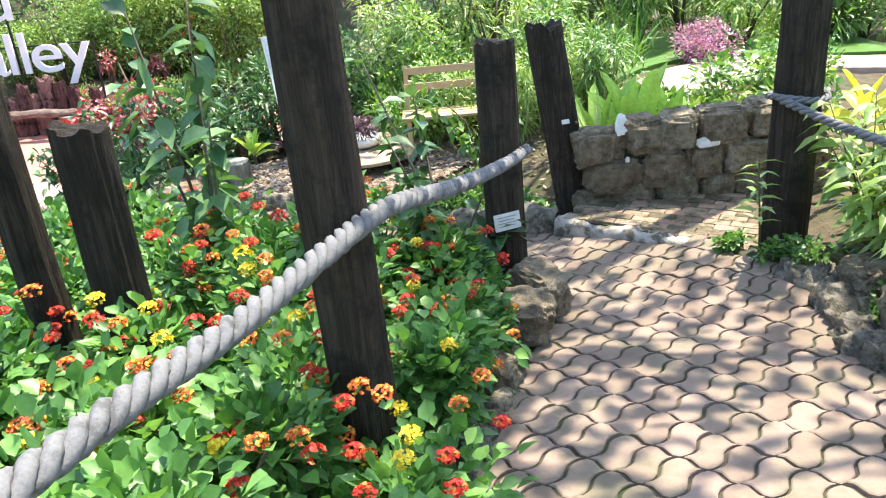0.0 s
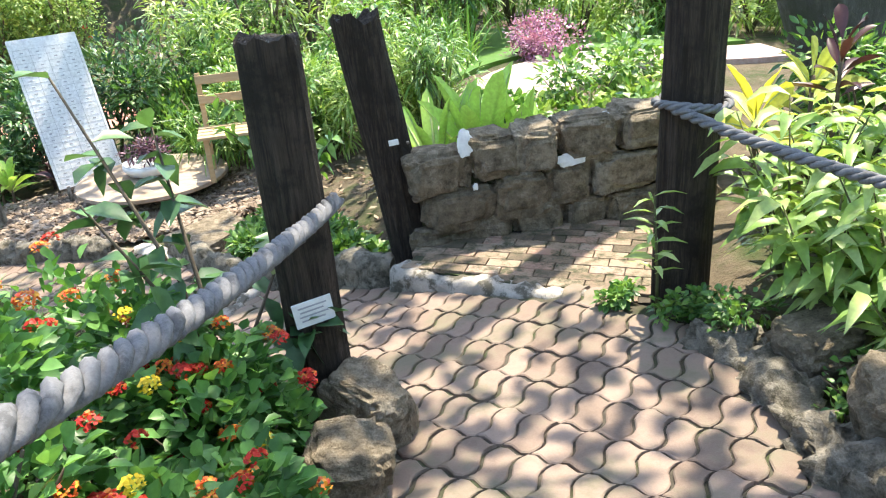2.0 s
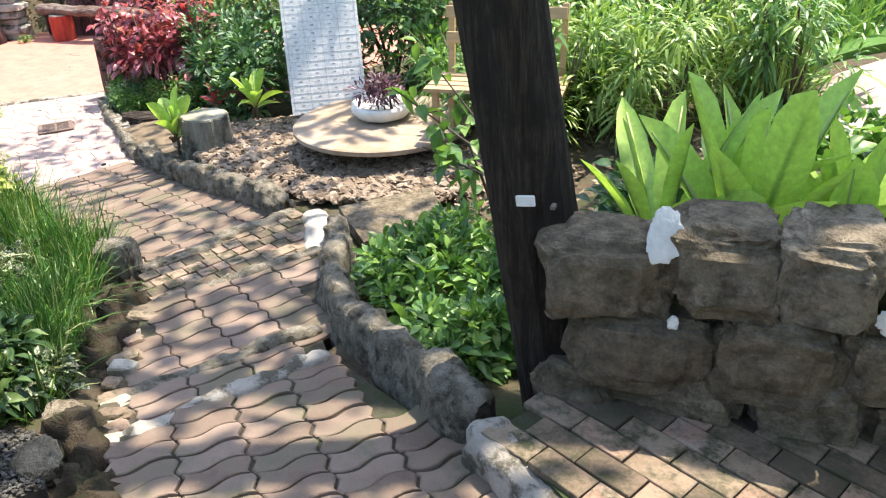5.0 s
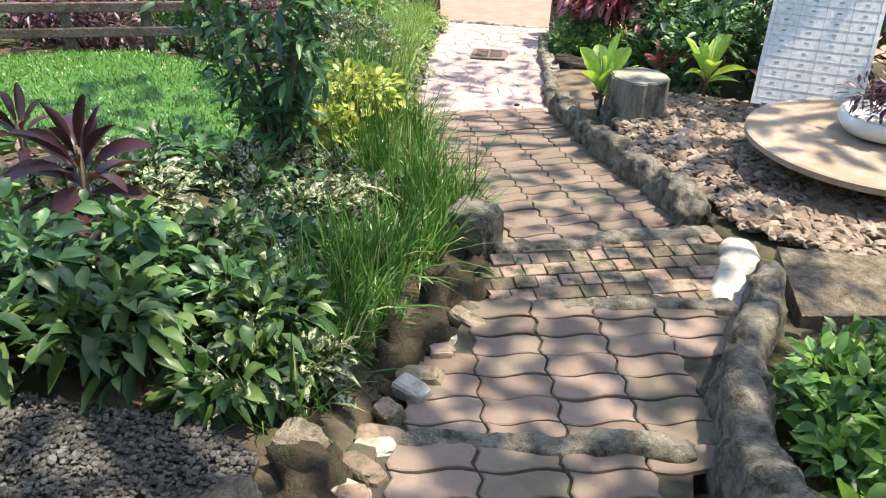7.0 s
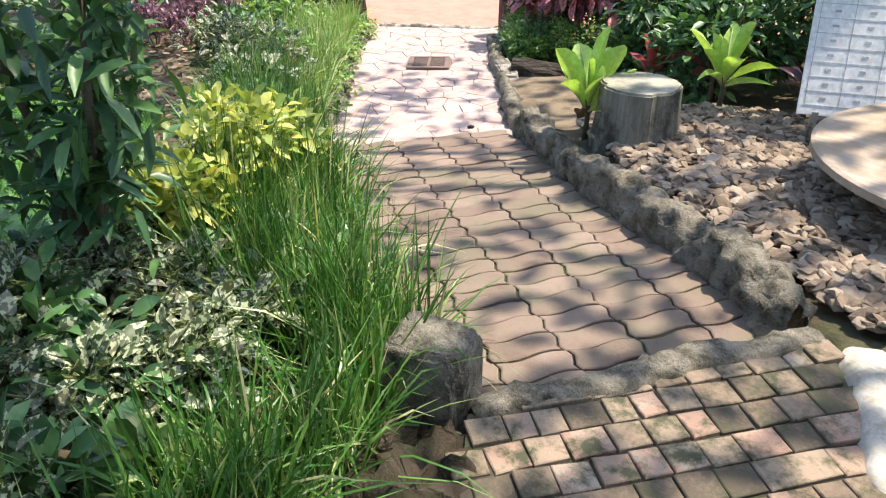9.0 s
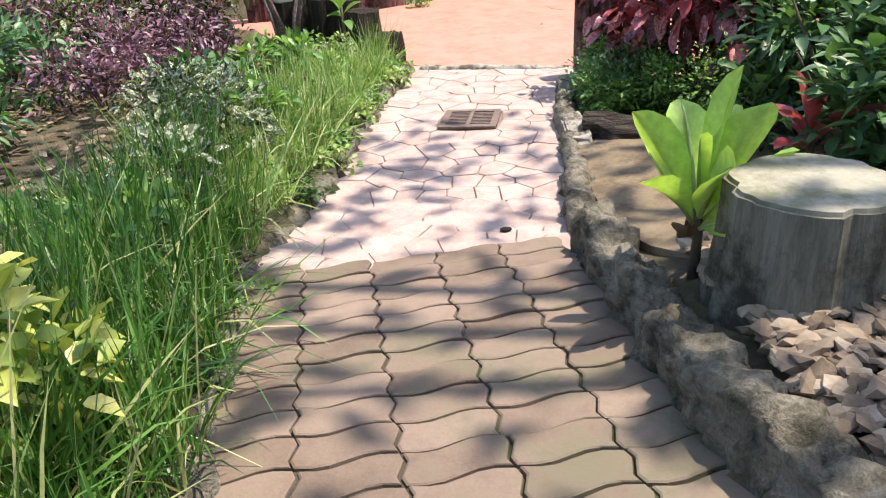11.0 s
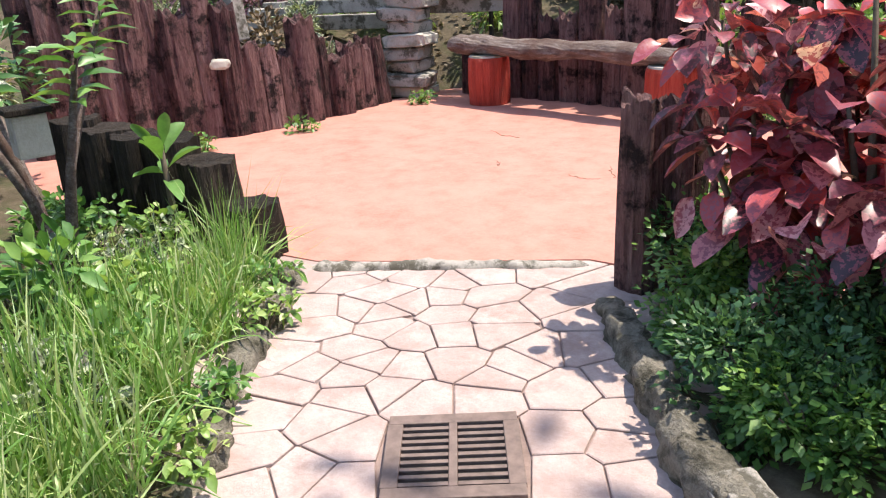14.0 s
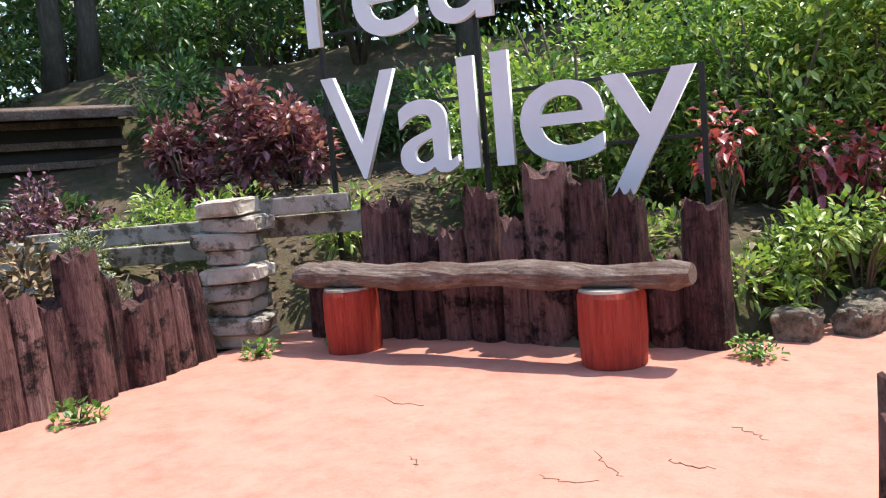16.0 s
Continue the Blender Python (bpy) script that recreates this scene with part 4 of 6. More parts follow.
PAL = "timbers of the log palisade"
run = [(-11.0, 11.55), (-10.78, 12.0), (-10.62, 12.5), (-10.5, 13.0), (-10.5, 13.5), (-10.58, 14.05), (-10.72, 14.6)]
heights = [1.3, 1.35, 1.18, 1.4, 1.25, 1.1, 0.98, 1.2, 1.02, 0.72, 0.66, 0.6, 0.85, 0.7, 0.52, 0.6, 0.55, 0.6]
dist, placed = 0.0, 0
legs = [((Vector(b) - Vector(a)).length, a, b) for a, b in zip(run, run[1:])]
total = sum(l for l, _, _ in legs)
for i, h in enumerate(heights):
    s = (i + 0.5) / len(heights) * total
    for l, a, b in legs:
        if s <= l:
            p = Vector(a).lerp(Vector(b), s / l)
            break
        s -= l
    timber("palisade_log", p.x - 0.04 * (i % 2), p.y, 0.108 + 0.016 * math.sin(i * 2.3), h, 0.0, "rough red-brown split timber standing in the plaza wall", "log", SLEEPER, (-0.04 + 0.03 * math.sin(i), 0.02 * math.cos(i * 1.7)), 30 + i, 0.05, PAL, 0.35, 14, 34)
for i, (x, y, r, h) in enumerate(((-10.35, 15.42, 0.11, 0.42), (-10.1, 15.45, 0.12, 0.5), (-9.86, 15.5, 0.1, 0.98), (-9.66, 15.52, 0.09, 0.95), (-9.44, 15.56, 0.12, 0.74), (-9.22, 15.58, 0.1, 0.76), (-9.0, 15.6, 0.11, 1.0), (-8.78, 15.64, 0.11, 0.8), (-8.56, 15.68, 0.15, 1.1), (-8.3, 15.72, 0.12, 1.02), (-8.04, 15.74, 0.11, 0.9), (-7.83, 15.76, 0.1, 0.5), (-7.6, 15.8, 0.13, 0.86))):
    timber("palisade_log", x, y, r, h, 0.0, "dark red-brown split timber standing behind the bench", "log", SLEEPER, (0.02 * math.sin(i), 0), 60 + i, 0.06, PAL, 0.3, 14, 34)
shell = put("shell_lamp", rock_mesh("shell_lamp", (0.16, 0.07, 0.08), PALE, 71, 0.25, 3), at=pose(-10.4, 12.84, 0.6, 0, 0, 80))
tagged(shell, "small pale shell-shaped lamp fixed to the timbers", "lamp")
pillar = thing("stone_pillar", (-10.82, 15.0, 0.0), "stacked rough flat stone pillar in the plaza corner", "pillar")
for k in range(9):
    put("stone", rock_mesh("pillar_stone", (0.42 + 0.07 * math.sin(k * 2.2), 0.38, 0.122), CONCRETE if k % 4 else PALE, 80 + k, 0.12, 4, 0.3), pillar, at=pose(0.035 * math.sin(k * 1.9), 0.03 * math.cos(k * 2.7), 0.06 + k * 0.122, 2 * math.sin(k), 3 * math.cos(k), 25 + 9 * math.sin(k * 2.3)))
for i, (a, b, z, w) in enumerate((((-10.95, 15.2), (-10.2, 15.62), 0.98, 0.13), ((-10.95, 15.35), (-10.1, 15.84), 0.82, 0.16), ((-12.2, 14.2), (-11.0, 14.95), 0.86, 0.13), ((-12.6, 14.4), (-11.1, 15.3), 0.68, 0.15))):
    a, b = Vector((*a, z)), Vector((*b, z + 0.05))
    ob = part("edging_beam", new_box(((b - a).length, 0.12, w), None, 0.012), CONCRETE, None, at=Matrix.Translation((a + b) / 2) @ pose(0, 0, 0, 0, 0, math.degrees(math.atan2(b.y - a.y, b.x - a.x))))
    tagged(ob, "pale grey concrete beam edging the raised bed", "beam", "beams edging the raised bed")
side_pillar = thing("stone_stack", (-12.1, 14.15, 0.35), "low stack of flat grey stones in the raised bed", "stones")
for k in range(5):
    put("stone", rock_mesh("stack_stone", (0.42, 0.36, 0.12), CONCRETE, 95 + k, 0.14, 4, 0.34), side_pillar, at=pose(0.03 * math.sin(k * 2), 0, 0.05 + k * 0.11, 3, 2, k * 41))

stone_run = [(-7.2, 16.1), (-6.9, 16.7), (-6.5, 17.3), (-5.9, 17.8), (-5.2, 18.2), (-4.4, 18.6)]
for i, (x, y) in enumerate(stone_run):
    for k in range(2):
        ob = put("edging_rock", rock_mesh("edging_rock", (0.26, 0.22, 0.26), KERB, 110 + i * 2 + k, 0.3, 4, 0.5), at=pose(x + 0.3 * k, y + 0.22 * k, 0.06, 0, 0, i * 40 + k * 70))
        tagged(ob, "rough dark rock edging the plaza planting", "rock", "rocks edging the plaza")

sign = thing("garden_sign", pose(-8.5, 16.1, 0.0, 0, 0, 9), "large white lettered garden sign on a black steel frame", "sign")
for x, tall in ((-2.06, 3.0), (-0.72, 3.0), (0.79, 1.7)):
    part("frame_post", new_box((0.035, 0.035, tall), pose(x, 0.07, tall / 2), 0.003), BLACKSTEEL, sign)
for z, wide in ((1.25, 2.86), (1.68, 2.86), (2.3, 1.7)):
    part("frame_rail", new_box((wide, 0.025, 0.025), pose(-2.07 + wide / 2, 0.07, z), 0.003), BLACKSTEEL, sign)


def letter(ch, left, right, z, size):
    """One cut-out letter that fills the width from left to right."""
    cu = bpy.data.curves.new("letter", "FONT")
    cu.body, cu.size, cu.extrude, cu.offset = ch, size, 0.022, 0.006
    ob = bpy.data.objects.new("letter_draft", cu)
    scene.collection.objects.link(ob)
    me = bpy.data.meshes.new_from_object(ob.evaluated_get(bpy.context.evaluated_depsgraph_get()))
    lo, hi = min(v.co.x for v in me.vertices), max(v.co.x for v in me.vertices)
    bpy.data.objects.remove(ob)
    me.materials.clear()
    me.materials.append(SIGNWHITE)
    k = (right - left) / (hi - lo)
    put("letter", me, sign, "white cut-out letter", Matrix.Translation((left - lo * k, 0, z)) @ Matrix.Rotation(radians(90), 4, "X") @ Matrix.Diagonal((k, 1, 1, 1)))


for ch, left, right in (("V", -2.04, -1.38), ("a", -1.38, -0.9), ("l", -0.86, -0.73), ("l", -0.6, -0.47), ("e", -0.41, 0.18), ("y", 0.17, 0.77)):
    letter(ch, left, right, 1.17, 1.14)
for ch, left, right in (("F", -2.12, -1.72), ("e", -1.68, -1.14), ("u", -1.04, -0.55)):
    letter(ch, left, right, 2.21, 1.14)

# ---- planting beside the ramp ----
FLOWERS = {"orange": F_ORANGE, "red": F_RED, "yellow": F_YELLOW}


def flower_mesh(material, size=0.03):
    """One dome of small florets."""
    v = unit(RNG.normal(0, 1, (46, 3)) + np.array([0, 0, 0.8]))
    return leaf_mesh("florets", v * size * np.array([0.95, 0.95, 0.6]), unit(np.cross(v, RNG.normal(0, 1, (46, 3)))), size * 0.55, size * 0.55, material, 0.0, "small")


HEADS = {kind: [flower_mesh(m) for _ in range(3)] for kind, m in FLOWERS.items()}
HEADS["hibiscus"] = [flower_mesh(F_RED, 0.045) for _ in range(2)]


def flower_heads(ob, kind, n, r, h, label):
    p, d = scatter(r, h, n, 0.5, 0.95)
    for c in p:
        put("flower_head", HEADS[kind][int(RNG.integers(len(HEADS[kind])))], ob, label, Matrix.Translation((c[0], c[1], c[2] + 0.035)))


lant_spots = [(0.38, 2.6, 0.5), (0.35, 3.3, 0.45), (0.45, 4.0, 0.33), (0.5, 4.55, 0.3), (0.48, 5.05, 0.3), (0.4, 5.28, 0.24), (-0.1, 2.9, 0.6), (-0.2, 3.7, 0.5), (-0.15, 4.6, 0.5), (-0.1, 5.3, 0.5),
              (-0.8, 3.3, 0.55), (-0.9, 4.2, 0.55), (-0.85, 5.0, 0.55), (-1.6, 3.7, 0.55), (-1.6, 4.6, 0.55), (-1.6, 5.4, 0.5), (-2.2, 4.3, 0.5), (-2.2, 5.1, 0.45), (0.5, 1.6, 0.5), (-0.3, 2.0, 0.6), (-1.3, 2.6, 0.6)]
for i, (x, y, r) in enumerate(lant_spots):
    h = 0.54 + 0.06 * math.sin(i * 1.7) + (0.26 if x < 0.2 else 0.0)
    ob = bush("lantana_bush", x, y, r * 1.15, h, int(1500 * (r / 0.5) ** 2) + 500, (0.075, 0.055), L_LANTANA, "leafy green lantana bush with red, orange and yellow flower heads", "flowering shrub", "lantana bushes", clumps=12, z=max(gz(x, y), ramp_top(x, y) - 0.1 if x > -0.5 else gz(x, y)))
    for kind, n in (("orange", 9), ("red", 9), ("yellow", 7 if y < 4.0 and x > -0.3 else 2)):
        flower_heads(ob, kind, n, r * 1.12, h * 1.08, kind + " flower head")
sapling = thing("leafy_sapling", (0.42, 5.42, 1.2), "thin sapling with broad dark leaves reaching over the path", "sapling")
for a, hgt in ((0.9, 0.75), (2.0, 1.3), (2.8, 1.5), (4.2, 1.2), (0.2, 0.55)):
    put("branch", mesh_from("sapling_branch", *tube([(0, 0, -0.05), (0.1 * math.cos(a), 0.1 * math.sin(a), hgt * 0.5), (0.42 * math.cos(a), 0.42 * math.sin(a), hgt)], [0.012, 0.009, 0.004], 6), TWIG, True), sapling)
    t = RNG.uniform(0.3, 1, 26)
    base = np.stack([0.42 * np.cos(a) * t ** 1.6, 0.42 * np.sin(a) * t ** 1.6, hgt * t], 1)
    put("leaves", leaf_mesh("sapling_leaves", base, RNG.normal(0, 1, (26, 3)) + np.array([0, 0, 0.1]), 0.14, 0.085, L_DARK, 0.3), sapling)

tall_sapling = thing("leafy_sapling", (-0.72, 4.95, 1.25), "tall thin sapling with broad dark green leaves among the flowers", "sapling")
for a, q, hgt in ((0.3, 0.1, 1.9), (1.6, 0.22, 1.75), (3.1, 0.3, 1.6), (4.4, 0.25, 1.85), (5.4, 0.32, 1.35)):
    end = (q * math.cos(a), q * math.sin(a), hgt)
    put("branch", mesh_from("sapling_branch", *tube([(0, 0, -0.05), (end[0] * 0.3, end[1] * 0.3, hgt * 0.5), end], [0.014, 0.01, 0.004], 6), TWIG, True), tall_sapling)
    t = RNG.uniform(0.35, 1, 24)
    base = np.stack([end[0] * t, end[1] * t, hgt * t], 1)
    put("leaves", leaf_mesh("sapling_leaves", base, RNG.normal(0, 1, (24, 3)) + np.array([0, 0, 0.1]), 0.15, 0.095, L_DARK, 0.35), tall_sapling)
# plants at the tall post
for x, y, h in ((2.95, 6.0, 0.85), (3.15, 5.5, 0.75), (3.3, 6.3, 0.8), (2.9, 5.6, 0.65), (3.0, 5.15, 0.6), (3.3, 5.1, 0.7)):
    ob = thing("lance_leaf_plant", (x, y, gz(x, y)), "clump of light green lance-shaped leaves beside the tall post", "plant", "lance-leaf plants")
    for s in range(9):
        a, q = RNG.uniform(0, 6.28), RNG.uniform(0.1, 0.32)
        tip = np.array([math.cos(a) * q, math.sin(a) * q, h * RNG.uniform(0.7, 1.1)])
        put("cane", mesh_from("cane", *tube([(0, 0, -0.04), tuple(tip * np.array([0.4, 0.4, 0.5])), tuple(tip)], [0.007, 0.006, 0.003], 5), STEM, True), ob)
        t = np.linspace(0.3, 1, 15)[:, None]
        az = np.arange(15) * 2.3 + a
        way = np.stack([np.cos(az), np.sin(az), np.full(15, 0.55)], 1)
        put("leaves", leaf_mesh("lance_leaves", tip * t, way, 0.24, 0.062, L_LIGHT, 0.75), ob)
ob = thing("lance_leaf_plant", (2.3, 5.98, 1.17), "young light green plant at the foot of the post", "plant", "lance-leaf plants")
put("cane", mesh_from("cane", *tube([(0.05, 0.1, -0.05), (0, 0, 0.3), (-0.05, -0.05, 0.72)], [0.009, 0.007, 0.004], 6), STEM, True), ob)
t = np.linspace(0.45, 1, 20)[:, None]
way = np.stack([np.cos(np.arange(20) * 2.3), np.sin(np.arange(20) * 2.3), np.full(20, 0.5)], 1)
put("leaves", leaf_mesh("lance_leaves", np.array([-0.05, -0.05, 0.72]) * t, way, 0.16, 0.036, L_LIGHT, 0.4), ob)
for i, (x, y, r, h) in enumerate(((2.42, 5.95, 0.16, 0.14), (2.6, 5.75, 0.2, 0.2), (2.75, 5.1, 0.2, 0.2), (2.85, 4.6, 0.2, 0.25), (2.2, 6.2, 0.12, 0.1), (3.0, 4.1, 0.3, 0.35))):
    bush("ground_plant", x, y, r, h, 240, (0.045, 0.034), L_MID, "low green weed at the path edge", "plant", "low weeds", z=ramp_top(x, y) - 0.02)
for i, (x, y, n, l) in enumerate(((3.25, 7.0, 11, 0.5), (3.75, 7.3, 12, 0.55), (4.3, 6.9, 10, 0.5))):
    rosette("croton_plant", x, y, n, l * 0.8, 0.12, L_CROTON if i == 0 else L_YELLOW, "tall plant with bright yellow-green leaves", "plant", (0.3, 1.2), 0.35, 0.65 + 0.1 * i, group="yellow-leaf plants")
rosette("cordyline", 3.75, 7.05, 12, 0.3, 0.07, L_TI, "reddish brown cordyline among yellow leaves", "plant", (0.4, 1.3), 0.3, 0.95)
for i, (x, y) in enumerate(((3.3, 6.65), (3.7, 6.2), (4.1, 6.6), (3.6, 5.6))):
    rosette("strap_plant", x, y, 12, 0.5, 0.05, L_LIGHT, "clump of upright green strap leaves", "plant", (0.6, 1.4), 0.35, group="strap plants")
for x, y, r, h in ((4.5, 7.8, 0.7, 1.0), (4.4, 5.2, 0.8, 0.9), (4.8, 6.2, 0.8, 1.1), (4.2, 3.8, 0.9, 0.9), (3.9, 2.4, 0.8, 0.9), (4.1, 0.8, 0.9, 1.0)):
    bush("green_shrub", x, y, r, h, 1400, (0.1, 0.05), L_MID, "broad green garden shrub", group="green shrubs")

# behind the wall
for i, (x, y, n, l, w) in enumerate(((1.5, 8.1, 11, 0.78, 0.16), (1.82, 8.1, 12, 0.86, 0.24), (2.15, 8.25, 10, 0.62, 0.22))):
    rosette("broad_leaf_plant", x, y, n, l * 1.1, w * 0.85, L_PADDLE, "large bright green paddle leaves behind the wall", "plant", (0.8, 1.45), 0.2, z=1.3, group="paddle-leaf plants")
for i, (x, y, r, h, m) in enumerate(((2.5, 8.3, 0.4, 0.45, L_MID), (2.95, 8.2, 0.4, 0.4, L_LIGHT), (3.3, 8.6, 0.5, 0.6, L_MID), (2.7, 9.0, 0.5, 0.5, L_LIGHT), (2.1, 9.0, 0.45, 0.45, L_MID), (3.0, 9.6, 0.55, 0.75, L_MID), (3.5, 9.5, 0.5, 0.7, L_LIGHT), (1.5, 8.7, 0.4, 0.5, L_DARK), (3.9, 10.3, 0.6, 0.8, L_MID))):
    bush("bedding_plant", x, y, r, h, 620, (0.085, 0.06), m, "leafy green bedding plant behind the wall", "plant", "bedding plants", clumps=8)
far_bush = bush("round_bush", 3.35, 12.5, 0.62, 0.72, 3400, (0.05, 0.03), L_PINK, "clipped round bush with pink-purple leaves", "shrub", z=1.02, clumps=16, shape="small")
p, d = scatter(0.55, 0.3, 500, 0.1, 0.4)
put("under_leaves", leaf_mesh("bush_under", p, d, 0.06, 0.035, L_PURPLE, 0.2, "small"), far_bush, "dark purple lower leaves")
slab("path_far", [(1.6, 10.6), (2.7, 10.4), (4.2, 11.6), (6.5, 12.2), (6.5, 13.2), (3.6, 12.4), (2.2, 11.6)], lambda x, y: gz(x, y) + 0.07, 0.1, FLAG, "sunlit pale paved path beyond the planting", "path")
slab("lawn_far", [(1.5, 11.7), (3.5, 12.9), (6.5, 13.6), (6.0, 16.5), (2.0, 15.5)], lambda x, y: gz(x, y) + 0.06, 0.1, L_LAWN, "pale green far lawn", "lawn")
for i in range(16):
    x, y = -1.2 + 0.3 * i + 0.2 * math.sin(i * 3), 12.2 + 0.8 * math.sin(i * 1.9) + (1.5 if i > 9 else 0)
    if 2.3 < x:
        x, y = x + 1.6, y + 2.0
    tuft(x, y, 150, 1.25, 0.024, 0.3, L_LIGHT if i % 2 else L_MID, "tall clump of feathery bamboo-like leaves", "bamboo_clump", "bamboo", "bamboo clumps", 0.55)
for i in range(10):
    x, y = -0.6 + 0.42 * i, 11.4 + 0.3 * math.sin(i * 2.7)
    if x < 2:
        bush("fine_leaf_shrub", x, y, 0.5, 1.0, 1100, (0.14, 0.022), L_LIGHT if i % 3 else L_MID, "shrub of fine arching light green leaves", group="fine-leaf shrubs", droop=0.5, shape="strap")
for i in range(44):
    x, y = -7.0 + 0.36 * i + 0.25 * math.sin(i * 2.9), 14.6 + 1.6 * math.sin(i * 1.37) + (1.8 if 2.0 < -7.0 + 0.36 * i < 6.0 else 0.0)
    if x > -1.8:
        bush("tall_green_shrub", x, y, 0.8, 1.7 + 0.4 * math.sin(i * 2.2), 1000, (0.19, 0.035), L_LIGHT if i % 2 else L_MID, "tall shrub of arching light green leaves", group="tall green shrubs", droop=0.5, shape="strap")
garden_bench = thing("garden_bench", pose(-0.15, 10.75, 0.72, 0, 0, 8), "slatted honey-coloured wooden garden bench", "bench")
for z in (0.72, 0.92):
    part("back_slat", new_box((0.95, 0.03, 0.09), pose(0, 0.3, z, -8), 0.006), BENCHWOOD, garden_bench)
for k in range(4):
    part("seat_slat", new_box((1.05, 0.1, 0.03), pose(0, -0.18 + k * 0.125, 0.44), 0.006), BENCHWOOD, garden_bench)
for sx in (-0.45, 0.45):
    part("back_post", new_box((0.05, 0.05, 1.0), pose(sx, 0.34, 0.48, -8), 0.006), BENCHWOOD, garden_bench)
    part("front_leg", new_box((0.05, 0.05, 0.46), pose(sx, -0.16, 0.2), 0.006), BENCHWOOD, garden_bench)

# ---- beds beside the steps ----
for i, (x, y) in enumerate(random_in([(0.2, 8.25), (1.05, 7.5), (1.2, 8.2), (0.4, 9.2), (-0.3, 9.3)], 34)):
    if i % 2:
        rosette("broad_leaf_seedling", x, y, 8, 0.26, 0.085, L_MID if i % 3 else L_LIGHT, "low plant with glossy broad green leaves", "plant", (0.4, 1.2), 0.35, 0.08, group="low broad-leaf plants")
    else:
        bush("ground_plant", x, y, 0.24, 0.26, 260, (0.09, 0.04), L_MID, "low leafy green plant beside the steps", "plant", "low weeds")
twig_bush = thing("overhanging_twigs", (0.45, 9.3, 0.62), "thin twigs with broad leaves beside the post", "shrub")
for a, hgt in ((3.6, 1.0), (4.3, 0.8), (2.9, 1.15), (1.4, 1.2), (5.2, 0.9)):
    end = (0.65 * math.cos(a), 0.65 * math.sin(a), hgt)
    put("branch", mesh_from("twig_branch", *tube([(0, 0, -0.05), (end[0] * 0.35, end[1] * 0.35, hgt * 0.65), end], [0.011, 0.008, 0.003], 6), TWIG, True), twig_bush)
    t = RNG.uniform(0.35, 1, 20)
    base = np.stack([end[0] * t, end[1] * t, hgt * (1 - (1 - t) ** 1.5)], 1)
    put("leaves", leaf_mesh("twig_leaves", base, RNG.normal(0, 1, (20, 3)), 0.13, 0.075, L_MID, 0.35), twig_bush)
rosette("young_leaf_plant", -3.22, 10.5, 12, 0.48, 0.135, L_PADDLE, "bright yellow-green plant with upright oblong leaves at the stump", "plant", (0.75, 1.4), 0.28, 0.24, 0.34, group="yellow-green paddle plants")
rosette("young_leaf_plant", -2.88, 11.28, 13, 0.46, 0.13, L_PADDLE, "bright yellow-green plant with reddish lower leaves behind the stump", "plant", (0.65, 1.4), 0.3, 0.2, 0.44, group="yellow-green paddle plants")
ob = thing("fallen_log", pose(-4.53, 11.99, 0.1, 0, 0, 36), "dark weathered log lying behind the path kerb", "log")
put("wood", mesh_from("fallen_log", *tube([(-0.66 + k * 0.11, 0.015 * math.sin(k * 1.7), 0.01 * math.cos(k * 2)) for k in range(13)], [0.095 + 0.008 * math.sin(k * 1.3) for k in range(13)], 20, 0.5, 3), DRIFT), ob)
ob = put("kerb_stone", rock_mesh("kerb_stone", (0.5, 0.15, 0.24), CONCRETE, 77, 0.26, 4, 0.4), at=pose(-5.14, 11.62, 0.0, 0, 0, -32))
tagged(ob, "long grey lichen-spotted kerb stone beside the path", "stone")
slab("bare_soil", [(-4.7, 11.28), (-3.95, 10.84), (-3.3, 10.6), (-2.9, 11.5), (-4.0, 12.3), (-5.4, 12.3), (-5.3, 11.7)], lambda x, y: gz(x, y) + 0.02, 0.3, SAND, "pale dry bare soil beside the path", "soil")

# dark shrubs from the board round to the plaza
for i, (x, y, r, h, m, lf) in enumerate(((-3.3, 11.9, 0.5, 0.85, L_DARK, (0.11, 0.05)), (-3.9, 12.2, 0.55, 0.9, L_DARK, (0.11, 0.05)), (-2.9, 12.5, 0.6, 1.1, L_DARK, (0.12, 0.05)), (-4.4, 12.8, 0.6, 1.0, L_DARK, (0.12, 0.05)), (-3.5, 13.2, 0.8, 1.4, L_DARK, (0.13, 0.06)), (-2.2, 12.9, 0.7, 1.3, L_DARK, (0.12, 0.05)), (-1.4, 12.4, 0.6, 1.0, L_MID, (0.11, 0.05)), (-4.9, 13.6, 0.7, 1.0, L_DARK, (0.12, 0.05)), (-1.5, 13.6, 0.8, 1.5, L_DARK, (0.12, 0.05)), (-0.6, 12.7, 0.6, 1.0, L_MID, (0.1, 0.045)))):
    bush("dark_shrub", x, y, r, h, 1300, lf, m, "dense dark green leafy shrub", group="dark shrubs", clumps=11)
for i, (x, y) in enumerate(((-3.1, 11.5), (-2.5, 11.55), (-3.6, 11.55))):
    rosette("cordyline", x, y, 12, 0.32, 0.08, L_TI if i != 2 else L_RED, "dark red cordyline before the shrubs", "plant", (0.4, 1.35), 0.3, 0.3, group="cordylines")
